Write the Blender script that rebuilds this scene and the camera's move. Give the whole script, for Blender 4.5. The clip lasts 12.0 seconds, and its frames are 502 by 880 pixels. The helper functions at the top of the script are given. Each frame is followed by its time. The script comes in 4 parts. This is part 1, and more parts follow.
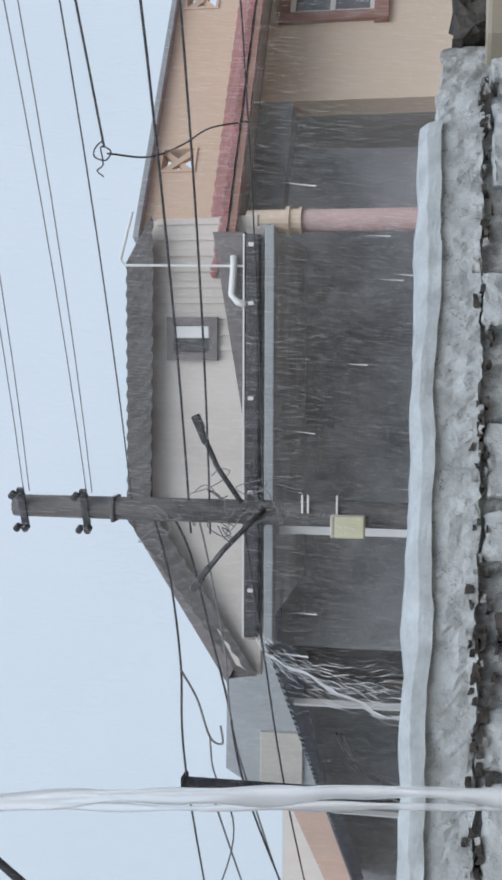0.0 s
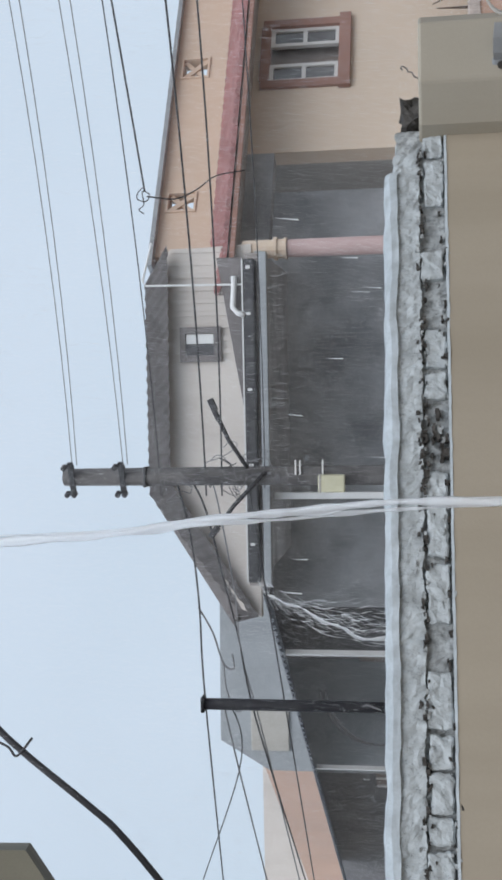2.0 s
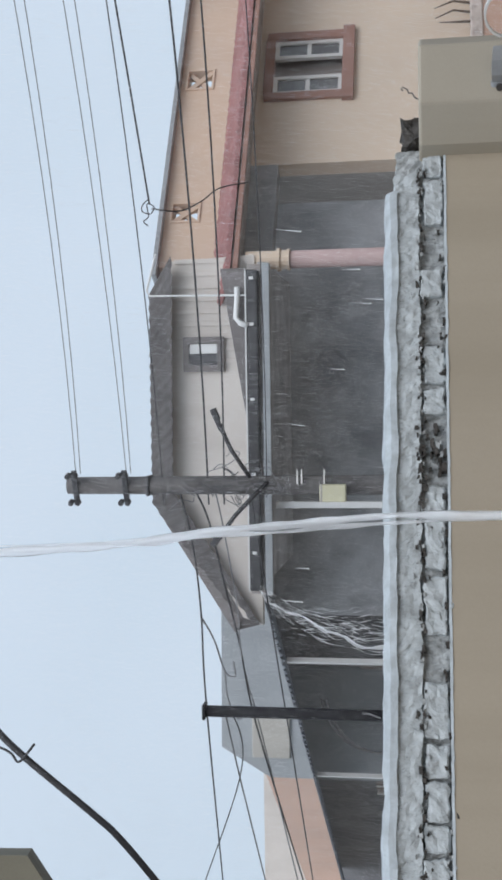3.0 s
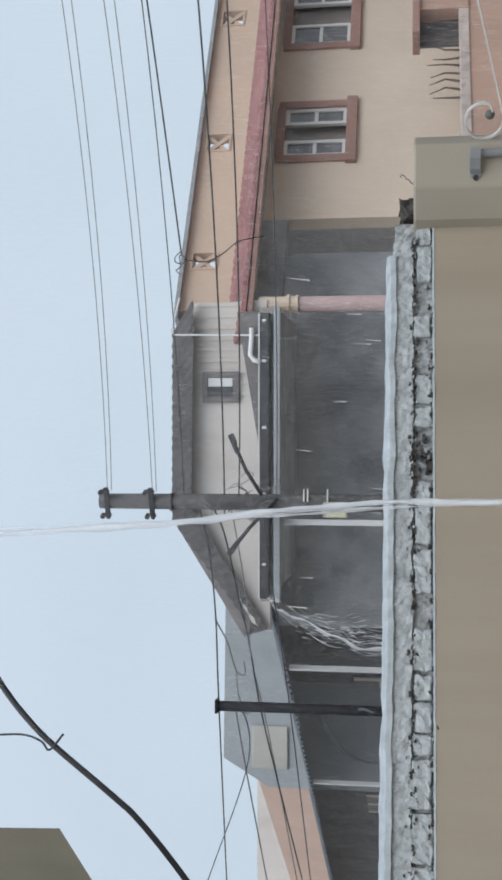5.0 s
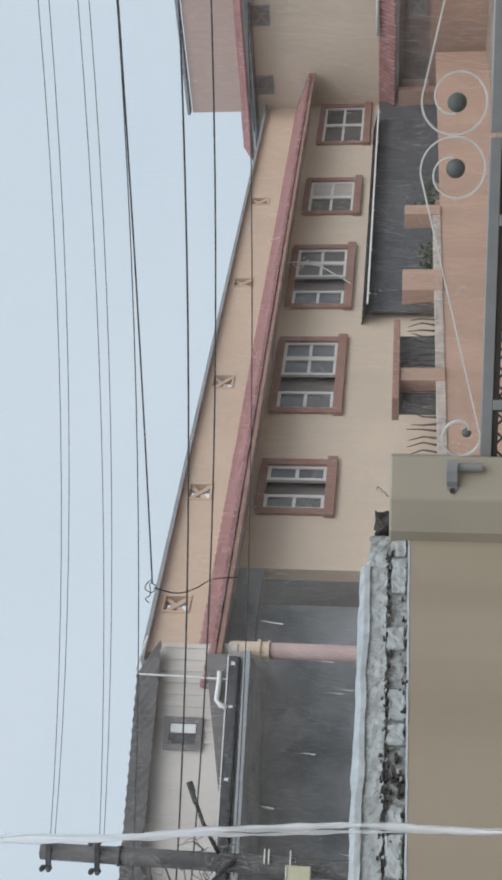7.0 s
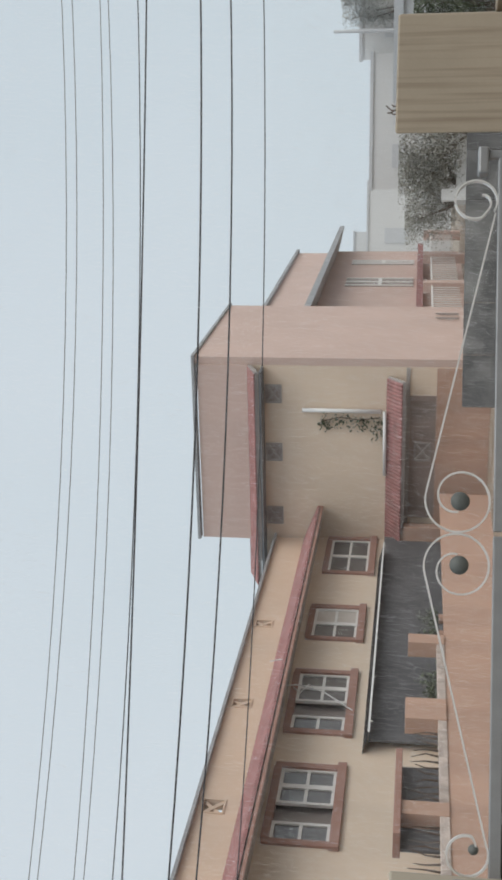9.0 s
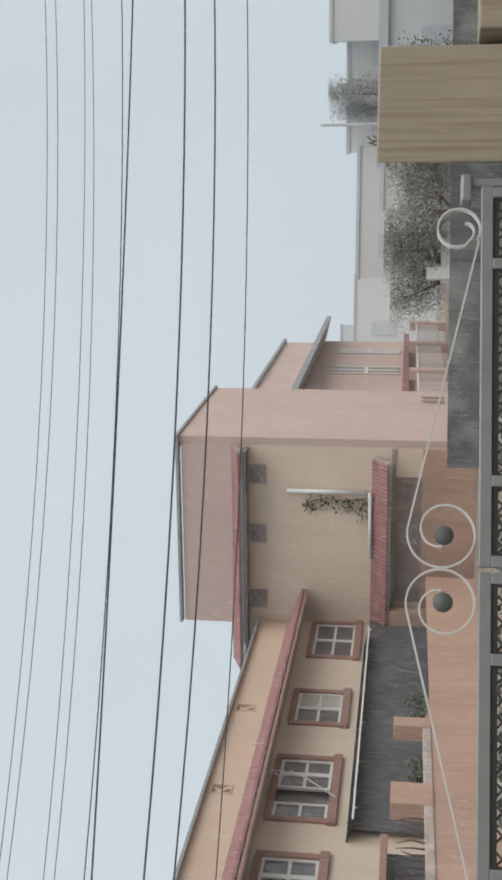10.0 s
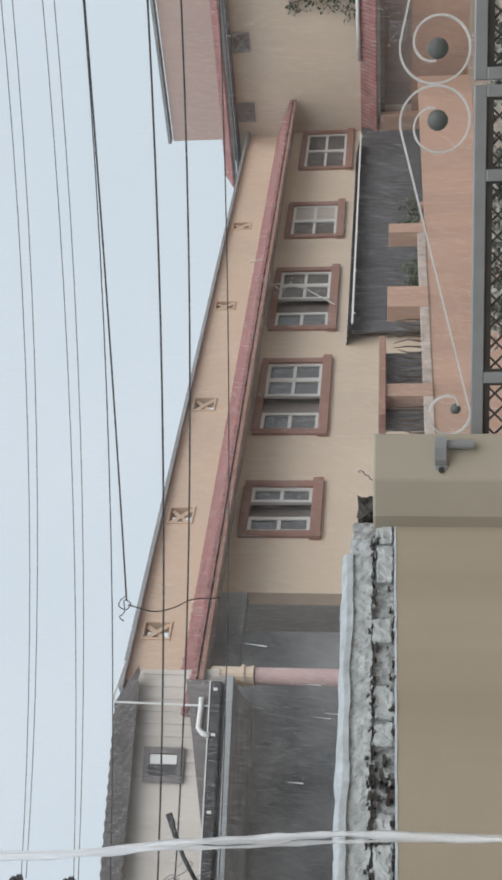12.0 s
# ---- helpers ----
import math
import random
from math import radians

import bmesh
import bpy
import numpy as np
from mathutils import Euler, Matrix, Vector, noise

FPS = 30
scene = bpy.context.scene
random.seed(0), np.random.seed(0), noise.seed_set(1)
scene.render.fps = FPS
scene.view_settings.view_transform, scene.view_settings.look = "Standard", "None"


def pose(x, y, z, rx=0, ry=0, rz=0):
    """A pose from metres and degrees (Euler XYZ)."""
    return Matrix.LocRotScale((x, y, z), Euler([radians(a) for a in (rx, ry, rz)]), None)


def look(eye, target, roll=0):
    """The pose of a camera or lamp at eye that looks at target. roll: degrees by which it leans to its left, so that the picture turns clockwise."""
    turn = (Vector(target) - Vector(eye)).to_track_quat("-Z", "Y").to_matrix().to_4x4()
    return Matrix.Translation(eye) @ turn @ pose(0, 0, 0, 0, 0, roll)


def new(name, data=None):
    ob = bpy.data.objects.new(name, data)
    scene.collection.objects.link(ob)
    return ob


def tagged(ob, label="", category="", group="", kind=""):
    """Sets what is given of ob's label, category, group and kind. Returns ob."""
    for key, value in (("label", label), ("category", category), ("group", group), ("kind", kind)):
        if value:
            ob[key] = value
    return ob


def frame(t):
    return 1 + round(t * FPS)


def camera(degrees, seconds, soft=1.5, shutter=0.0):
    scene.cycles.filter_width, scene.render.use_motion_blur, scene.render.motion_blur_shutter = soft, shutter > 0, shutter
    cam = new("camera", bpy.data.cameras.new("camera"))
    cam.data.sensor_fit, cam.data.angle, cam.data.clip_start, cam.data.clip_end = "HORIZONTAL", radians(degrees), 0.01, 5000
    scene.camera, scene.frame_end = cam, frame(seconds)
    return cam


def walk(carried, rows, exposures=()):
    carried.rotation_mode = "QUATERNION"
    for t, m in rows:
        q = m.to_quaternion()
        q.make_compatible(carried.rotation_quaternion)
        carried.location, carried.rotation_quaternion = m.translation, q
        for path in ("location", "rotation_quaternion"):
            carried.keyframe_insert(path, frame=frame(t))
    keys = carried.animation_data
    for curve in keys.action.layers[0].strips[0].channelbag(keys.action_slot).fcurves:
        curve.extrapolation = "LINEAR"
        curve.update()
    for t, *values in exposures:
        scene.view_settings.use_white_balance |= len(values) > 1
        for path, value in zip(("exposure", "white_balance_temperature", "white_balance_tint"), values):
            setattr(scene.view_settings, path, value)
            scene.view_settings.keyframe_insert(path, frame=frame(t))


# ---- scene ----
# ---------------------------------------------------------------- camera
cam = camera(24.595, 12.0, soft=3.1)
PATH = [
    (0, look((0.608, 4.584, 2.009), (-0.155, 14.385, 3.842), -89.01)),
    (0.5, look((0.163, 3.119, 2.011), (-0.256, 12.968, 3.688), -89.89)),
    (1, look((0.128, 2.037, 1.966), (-0.323, 11.903, 3.533), -90.61)),
    (1.5, look((0.140, 1.866, 1.952), (-0.350, 11.734, 3.496), -90.78)),
    (2, look((0.113, 1.797, 1.951), (-0.285, 11.674, 3.463), -90.76)),
    (2.5, look((0.197, 1.948, 1.936), (-0.212, 11.819, 3.485), -90.69)),
    (3, look((0.154, 1.686, 1.928), (-0.189, 11.562, 3.463), -90.51)),
    (5, look((-0.029, -0.074, 1.911), (-0.012, 9.817, 3.382), -89.96)),
    (5.5, look((-0.065, -0.070, 1.908), (0.175, 9.844, 3.192), -90.10)),
    (6, look((-0.105, 0.021, 1.923), (0.101, 9.891, 3.517), -90.38)),
    (6.5, look((-0.266, 0.068, 1.921), (1.695, 9.753, 3.457), -90.00)),
    (7, look((-0.502, 0.369, 1.895), (2.753, 9.735, 3.194), -89.09)),
    (7.2, look((-0.638, 0.410, 1.894), (3.001, 9.638, 3.162), -88.87)),
    (8.8, look((-0.667, 0.624, 1.896), (5.493, 8.375, 3.299), -88.61)),
    (9, look((-0.672, 0.730, 1.879), (5.796, 8.226, 3.286), -88.62)),
    (9.5, look((-0.705, 1.057, 1.856), (6.247, 8.111, 3.236), -88.76)),
    (10, look((-0.764, 1.270, 1.833), (6.328, 8.196, 3.151), -88.71)),
    (10.5, look((-0.741, 1.254, 1.835), (6.271, 8.264, 3.138), -88.44)),
    (11, look((-0.742, 1.204, 1.831), (5.481, 8.935, 3.062), -88.61)),
    (11.5, look((-0.725, 1.166, 1.852), (4.136, 9.820, 3.066), -89.40)),
    (12, look((-0.689, 1.140, 1.853), (2.959, 10.371, 3.070), -90.14)),
]
walk(cam, PATH, exposures=((0.0, 0.0, 6200, 12), (3.0, 0.02, 6200, 12), (5.0, -0.02, 6250, 11), (7.0, -0.06, 6400, 10), (9.0, -0.04, 6750, 11), (10.5, -0.03, 6800, 12), (12.0, 0.02, 6620, 11)))

# ---------------------------------------------------------------- light
world = bpy.data.worlds.new("rainy_sky")
scene.world = world
world.use_nodes = True
wn = world.node_tree
wn.nodes.clear()
sky = wn.nodes.new("ShaderNodeTexSky")
sky.sky_type = "NISHITA"
sky.sun_disc = False
sky.sun_elevation, sky.sun_rotation = radians(55), radians(200)
sky.air_density, sky.dust_density, sky.ozone_density = 1.0, 6.0, 1.0
cloud = wn.nodes.new("ShaderNodeMix")
cloud.data_type = "RGBA"
cloud.inputs[0].default_value = 0.93
back = wn.nodes.new("ShaderNodeBackground")
back.inputs["Strength"].default_value = 0.10
wout = wn.nodes.new("ShaderNodeOutputWorld")
drift = wn.nodes.new("ShaderNodeTexNoise")
drift.inputs["Scale"].default_value, drift.inputs["Detail"].default_value = 1.6, 3
coord = wn.nodes.new("ShaderNodeTexCoord")
wn.links.new(coord.outputs["Generated"], drift.inputs["Vector"])
tone = wn.nodes.new("ShaderNodeValToRGB")
tone.color_ramp.elements[0].position, tone.color_ramp.elements[1].position = 0.35, 0.65
tone.color_ramp.elements[0].color, tone.color_ramp.elements[1].color = (0.60, 0.71, 0.79, 1), (0.67, 0.765, 0.845, 1)
gain = wn.nodes.new("ShaderNodeVectorMath")
gain.operation = "SCALE"
gain.inputs["Scale"].default_value = 10.0
wn.links.new(drift.outputs["Fac"], tone.inputs[0])
wn.links.new(tone.outputs[0], gain.inputs[0])
wn.links.new(gain.outputs[0], cloud.inputs[7])
wn.links.new(sky.outputs[0], cloud.inputs[6])
wn.links.new(cloud.outputs[2], back.inputs["Color"])
wn.links.new(back.outputs[0], wout.inputs[0])

sun = new("sun", bpy.data.lights.new("sun", "SUN"))
sun.data.energy, sun.data.angle, sun.data.color = 1.9, radians(60), (1.0, 0.97, 0.93)
sun.matrix_world = look((8, -4, 24), (4, 17, 0))


# ---------------------------------------------------------------- materials
def mat(name, color, rough=0.8, metal=0.0, var=0.18, scale=2.0, fine=40.0, bump=0.15, stain=None, stain_amt=0.0, streak=0.0, spec=0.4):
    """A surface with broad patches, fine grain, relief and, if asked, stains and rain streaks."""
    m = bpy.data.materials.new(name)
    m.use_nodes = True
    t = m.node_tree
    b = t.nodes["Principled BSDF"]
    b.inputs["Roughness"].default_value, b.inputs["Metallic"].default_value = rough, metal
    b.inputs["Specular IOR Level"].default_value = spec
    geo = t.nodes.new("ShaderNodeNewGeometry")
    n1 = t.nodes.new("ShaderNodeTexNoise")
    n1.inputs["Scale"].default_value, n1.inputs["Detail"].default_value = scale, 5
    n2 = t.nodes.new("ShaderNodeTexNoise")
    n2.inputs["Scale"].default_value, n2.inputs["Detail"].default_value = fine, 3
    t.links.new(geo.outputs["Position"], n1.inputs["Vector"])
    t.links.new(geo.outputs["Position"], n2.inputs["Vector"])
    add = t.nodes.new("ShaderNodeMath")
    add.operation = "MULTIPLY_ADD"
    t.links.new(n2.outputs["Fac"], add.inputs[0])
    add.inputs[1].default_value = 0.35
    t.links.new(n1.outputs["Fac"], add.inputs[2])
    ramp = t.nodes.new("ShaderNodeValToRGB")
    ramp.color_ramp.elements[0].position, ramp.color_ramp.elements[1].position = 0.42, 0.95
    lo, hi = [c * (1 - var) for c in color], [min(c * (1 + var), 1) for c in color]
    ramp.color_ramp.elements[0].color, ramp.color_ramp.elements[1].color = (*lo, 1), (*hi, 1)
    t.links.new(add.outputs[0], ramp.inputs[0])
    out = ramp.outputs[0]
    if stain:
        n3 = t.nodes.new("ShaderNodeTexNoise")
        n3.inputs["Scale"].default_value, n3.inputs["Detail"].default_value = (streak if streak > 1 else scale * 1.7), 6
        mp = t.nodes.new("ShaderNodeMapping")
        mp.inputs["Scale"].default_value = (1, 1, 0.03 if streak > 1 else 0.12) if streak else (1, 1, 1)
        mp.inputs["Location"].default_value = (3.1, 7.7, 1.3)
        t.links.new(geo.outputs["Position"], mp.inputs[0])
        t.links.new(mp.outputs[0], n3.inputs["Vector"])
        r3 = t.nodes.new("ShaderNodeValToRGB")
        r3.color_ramp.elements[0].position, r3.color_ramp.elements[1].position = 0.48, 0.72
        r3.color_ramp.elements[1].color = (stain_amt, stain_amt, stain_amt, 1)
        t.links.new(n3.outputs["Fac"], r3.inputs[0])
        mx = t.nodes.new("ShaderNodeMix")
        mx.data_type = "RGBA"
        mx.inputs[7].default_value = (*stain, 1)
        t.links.new(r3.outputs[0], mx.inputs[0])
        t.links.new(out, mx.inputs[6])
        out = mx.outputs[2]
    t.links.new(out, b.inputs["Base Color"])
    if bump:
        bp = t.nodes.new("ShaderNodeBump")
        bp.inputs["Strength"].default_value, bp.inputs["Distance"].default_value = bump, 0.02
        t.links.new(add.outputs[0], bp.inputs["Height"])
        t.links.new(bp.outputs[0], b.inputs["Normal"])
    return m


MUSTARD = mat("mustard_plaster", (0.60, 0.46, 0.355), 0.85, scale=0.5, var=0.07, stain=(0.42, 0.36, 0.31), stain_amt=0.25, streak=1)
CREAM = mat("cream_plaster", (0.70, 0.58, 0.465), 0.85, scale=0.5, var=0.07, stain=(0.5, 0.43, 0.36), stain_amt=0.3, streak=1)
CORAL = mat("coral_plaster", (0.48, 0.32, 0.25), 0.85, scale=0.6, var=0.10, stain=(0.33, 0.235, 0.19), stain_amt=0.45, streak=1.6)
LEDGE = mat("weathered_ledge_cement", (0.50, 0.43, 0.39), 0.9, scale=4, var=0.25, stain=(0.24, 0.20, 0.18), stain_amt=0.7)
PINK = mat("pink_plaster", (0.57, 0.435, 0.385), 0.85, scale=0.6, var=0.06, stain=(0.45, 0.36, 0.32), stain_amt=0.25, streak=1)
PEACH = mat("peach_plaster", (0.70, 0.49, 0.39), 0.85, scale=0.6, var=0.06, stain=(0.5, 0.38, 0.32), stain_amt=0.25, streak=1)
TILE = mat("red_roof_tile", (0.31, 0.155, 0.15), 0.7, scale=3, var=0.3, stain=(0.22, 0.15, 0.14), stain_amt=0.5)
COLUMN = mat("dull_pink_column_paint", (0.43, 0.32, 0.31), 0.8, scale=2, var=0.12, stain=(0.33, 0.27, 0.26), stain_amt=0.5, streak=1)
REDFRAME = mat("red_brown_window_band", (0.34, 0.20, 0.165), 0.7, scale=2, var=0.15)
SOFFIT = mat("weathered_soffit", (0.36, 0.33, 0.315), 0.9, scale=1, var=0.2)
WHITEPAINT = mat("white_painted_timber", (0.72, 0.71, 0.69), 0.55, scale=3, var=0.06)
GREYBROWN = mat("dark_grey_brown_plaster", (0.33, 0.265, 0.24), 0.8, scale=1.3, var=0.2, stain=(0.20, 0.18, 0.17), stain_amt=0.7, streak=1)
PANE = mat("dim_window_glass", (0.14, 0.135, 0.135), 0.15, scale=2, var=0.2, bump=0, spec=0.6)
CURTAIN = mat("pale_curtained_glass", (0.5, 0.46, 0.42), 0.3, scale=3, var=0.1, bump=0)
SHUTTER = mat("grey_brown_shutter", (0.31, 0.27, 0.25), 0.7, scale=2, var=0.15)
WHITEWALL = mat("white_sheet_wall", (0.66, 0.62, 0.58), 0.8, scale=0.8, var=0.06, stain=(0.4, 0.36, 0.33), stain_amt=0.35, streak=1)
GREYROOF = mat("dark_corrugated_roof", (0.20, 0.185, 0.185), 0.6, scale=1.5, var=0.2, stain=(0.09, 0.08, 0.08), stain_amt=0.5)
SHEETGREY = mat("galvanised_sheet", (0.33, 0.34, 0.35), 0.5, 0.3, scale=1.5, var=0.15, stain=(0.2, 0.19, 0.18), stain_amt=0.4, streak=1)
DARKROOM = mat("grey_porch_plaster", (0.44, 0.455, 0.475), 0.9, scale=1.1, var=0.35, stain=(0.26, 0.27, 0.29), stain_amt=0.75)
# grey with the shade of porch and eave put into its colour
SHADEGREY = mat("shade_darkened_grey", (0.21, 0.21, 0.22), 0.8, scale=1, var=0.2, stain=(0.12, 0.12, 0.13), stain_amt=0.5, streak=1)
SLATE = mat("wet_slate_grey_sheet", (0.21, 0.225, 0.25), 0.6, 0.1, scale=1.5, var=0.15, stain=(0.29, 0.30, 0.31), stain_amt=0.4, streak=1)
BLUECEMENT = mat("wet_blue_grey_cement", (0.35, 0.375, 0.395), 0.85, scale=1, var=0.12, stain=(0.25, 0.265, 0.28), stain_amt=0.4, streak=1)
GREYWALL = mat("grey_cement_wall", (0.40, 0.38, 0.36), 0.9, scale=1, var=0.12, stain=(0.25, 0.24, 0.22), stain_amt=0.4, streak=1)
DARKMETAL = mat("wet_dark_metal", (0.075, 0.075, 0.08), 0.45, 0.3, scale=4, var=0.25)
POLEWOOD = mat("wet_weathered_pole", (0.11, 0.105, 0.105), 0.75, scale=5, var=0.3, stain=(0.16, 0.15, 0.14), stain_amt=0.5, streak=1)
BLACKPAINT = mat("black_paint", (0.016, 0.016, 0.019), 0.7, scale=5, var=0.3, spec=0.2)
# dark colour for panels that stand in for shaded openings
DARKPANEL = mat("dark_grey_shade_panel", (0.125, 0.125, 0.13), 0.7, scale=1.2, var=0.2)
WIRE = mat("black_wire", (0.055, 0.055, 0.06), 0.6, var=0.1, bump=0)
GREYWIRE = mat("grey_service_wire", (0.22, 0.22, 0.23), 0.6, var=0.1, bump=0)
# khaki darkened in colour to stand for a roof's shaded underside
SHADEKHAKI = mat("shade_darkened_khaki_concrete", (0.17, 0.155, 0.115), 0.8, scale=1.2, var=0.15, stain=(0.10, 0.095, 0.07), stain_amt=0.5, streak=2)
PALECEMENT = mat("pale_cement_render", (0.47, 0.455, 0.42), 0.9, scale=1, var=0.1, stain=(0.33, 0.31, 0.28), stain_amt=0.4, streak=2)
KHAKI = mat("khaki_wall_plaster", (0.36, 0.31, 0.24), 0.7, scale=0.7, var=0.06, fine=70, bump=0.12, stain=(0.265, 0.225, 0.165), stain_amt=0.4, streak=2.5)
PILLAR = mat("khaki_pillar_plaster", (0.355, 0.32, 0.26), 0.6, scale=1.0, var=0.06, fine=70, bump=0.12, stain=(0.27, 0.23, 0.16), stain_amt=0.5, streak=1)
STREAKED = mat("rain_streaked_khaki_plaster", (0.33, 0.28, 0.215), 0.65, scale=2.2, var=0.08, fine=70, bump=0.12, stain=(0.215, 0.17, 0.125), stain_amt=0.8, streak=24)
CEMENT = mat("raw_cement_block", (0.47, 0.505, 0.52), 0.85, scale=11, var=0.16, fine=110, bump=0.5, stain=(0.27, 0.28, 0.28), stain_amt=0.6)
COPING = mat("wet_cement_coping", (0.41, 0.45, 0.475), 0.55, scale=7, var=0.18, fine=70, bump=0.45, stain=(0.27, 0.285, 0.29), stain_amt=0.6)
MORTAR = mat("crumbling_mortar", (0.42, 0.44, 0.445), 0.95, scale=16, var=0.35, fine=80, bump=0.9, stain=(0.10, 0.10, 0.09), stain_amt=0.7)


def pitted(m, amount, size):
    """Adds dark pits and thin crooked cracks to a cement surface."""
    t = m.node_tree
    b = t.nodes["Principled BSDF"]
    geo = t.nodes.new("ShaderNodeNewGeometry")
    warp = t.nodes.new("ShaderNodeTexNoise")
    warp.inputs["Scale"].default_value, warp.inputs["Detail"].default_value = size * 1.5, 4
    t.links.new(geo.outputs["Position"], warp.inputs["Vector"])
    mixv = t.nodes.new("ShaderNodeMix")
    mixv.data_type = "VECTOR"
    mixv.inputs[0].default_value = 0.10
    t.links.new(geo.outputs["Position"], mixv.inputs[4])
    t.links.new(warp.outputs["Color"], mixv.inputs[5])
    vor = t.nodes.new("ShaderNodeTexVoronoi")
    vor.feature = "DISTANCE_TO_EDGE"
    vor.inputs["Scale"].default_value = size
    t.links.new(mixv.outputs[1], vor.inputs["Vector"])
    edge = t.nodes.new("ShaderNodeMapRange")
    edge.inputs["From Min"].default_value, edge.inputs["From Max"].default_value = 0.0, 0.05
    edge.inputs["To Min"].default_value, edge.inputs["To Max"].default_value = 1.0, 0.0
    t.links.new(vor.outputs["Distance"], edge.inputs["Value"])
    where = t.nodes.new("ShaderNodeTexNoise")
    where.inputs["Scale"].default_value, where.inputs["Detail"].default_value = size * 0.9, 3
    t.links.new(geo.outputs["Position"], where.inputs["Vector"])
    some = t.nodes.new("ShaderNodeMapRange")
    some.inputs["From Min"].default_value, some.inputs["From Max"].default_value = 0.50, 0.60
    t.links.new(where.outputs["Fac"], some.inputs["Value"])
    mul = t.nodes.new("ShaderNodeMath")
    mul.operation = "MULTIPLY"
    t.links.new(edge.outputs[0], mul.inputs[0])
    t.links.new(some.outputs[0], mul.inputs[1])
    amt = t.nodes.new("ShaderNodeMath")
    amt.operation = "MULTIPLY"
    amt.inputs[1].default_value = amount
    t.links.new(mul.outputs[0], amt.inputs[0])
    old = b.inputs["Base Color"].links[0].from_socket
    mx = t.nodes.new("ShaderNodeMix")
    mx.data_type = "RGBA"
    mx.inputs[7].default_value = (0.05, 0.05, 0.045, 1)
    t.links.new(amt.outputs[0], mx.inputs[0])
    t.links.new(old, mx.inputs[6])
    t.links.new(mx.outputs[2], b.inputs["Base Color"])


pitted(CEMENT, 0.85, 34.0)
pitted(MORTAR, 0.9, 48.0)
ROCK = mat("dark_broken_rubble", (0.06, 0.055, 0.05), 0.9, scale=20, var=0.5, bump=0.8)
GATE = mat("grey_gate_paint", (0.30, 0.31, 0.32), 0.4, 0.4, scale=6, var=0.1, fine=90, bump=0.08)
SILVER = mat("silver_scroll_paint", (0.74, 0.74, 0.73), 0.32, 0.35, scale=6, var=0.1, bump=0.05)
LATTICE = mat("dark_lattice_metal", (0.07, 0.065, 0.06), 0.5, 0.5, scale=8, var=0.2)
LEAF = mat("foliage", (0.10, 0.12, 0.075), 0.6, scale=6, var=0.4)
# rain haze is mixed into both leaf colours; bare foliage is far darker
TREE = mat("haze_lightened_foliage", (0.30, 0.295, 0.26), 0.7, scale=3, var=0.35)
HAZETREE = mat("haze_paled_far_foliage", (0.48, 0.50, 0.49), 0.8, scale=3, var=0.2)
BALL = mat("dark_iron_ball", (0.11, 0.12, 0.115), 0.6, scale=8, var=0.2)
BARK = mat("bark", (0.12, 0.09, 0.07), 0.9, scale=8, var=0.3)
ASPHALT = mat("wet_road", (0.06, 0.06, 0.06), 0.4, scale=1.2, var=0.3)
EARTH = mat("wet_earth", (0.30, 0.25, 0.20), 0.7, scale=1.2, var=0.3)
# distant walls and roofs are lightened in colour to stand for rain haze
FARWALL = mat("haze_paled_far_wall", (0.66, 0.67, 0.67), 0.9, scale=0.3, var=0.06)
FARROOF = mat("haze_paled_far_roof", (0.56, 0.58, 0.60), 0.8, scale=0.3, var=0.1)
FENCE = mat("weathered_dark_sheet", (0.13, 0.13, 0.13), 0.6, 0.2, scale=1.3, var=0.2, stain=(0.34, 0.34, 0.33), stain_amt=0.8)
METERBOX = mat("yellowed_meter_box", (0.58, 0.56, 0.40), 0.5, scale=6, var=0.1)
PLASTICWHITE = mat("white_plastic_pipe", (0.74, 0.75, 0.75), 0.4, scale=4, var=0.05, bump=0.02)
WATER = bpy.data.materials.new("falling_water")
WATER.use_nodes = True
wb = WATER.node_tree.nodes["Principled BSDF"]
wb.inputs["Base Color"].default_value = (0.92, 0.94, 0.96, 1)
wb.inputs["Roughness"].default_value = 0.3
wb.inputs["Transmission Weight"].default_value = 0.8
wb.inputs["IOR"].default_value = 1.2


# ---------------------------------------------------------------- building helpers
def box(bm, x0, x1, y0, y1, z0, z1, bevel=0.0):
    v = [bm.verts.new((x, y, z)) for x in (x0, x1) for y in (y0, y1) for z in (z0, z1)]
    f = [bm.faces.new([v[i] for i in q]) for q in ((0, 1, 3, 2), (4, 6, 7, 5), (0, 4, 5, 1), (2, 3, 7, 6), (0, 2, 6, 4), (1, 5, 7, 3))]
    if bevel:
        e = list({e for q in f for e in q.edges})
        bmesh.ops.bevel(bm, geom=e, offset=bevel, segments=2, affect="EDGES", profile=0.6)
    return bm


def boxes(*specs, bevel=0.0):
    bm = bmesh.new()
    for s in specs:
        box(bm, *s, bevel=bevel)
    return bm


def prism(points, axis_from, axis_to, place):
    """A solid from a 2D outline: place(a, b, depth) gives the 3D point."""
    bm = bmesh.new()
    lo = [bm.verts.new(place(a, b, axis_from)) for a, b in points]
    hi = [bm.verts.new(place(a, b, axis_to)) for a, b in points]
    bm.faces.new(lo)
    bm.faces.new(hi[::-1])
    for i in range(len(points)):
        j = (i + 1) % len(points)
        bm.faces.new((lo[i], hi[i], hi[j], lo[j]))
    bmesh.ops.recalc_face_normals(bm, faces=bm.faces)
    return bm


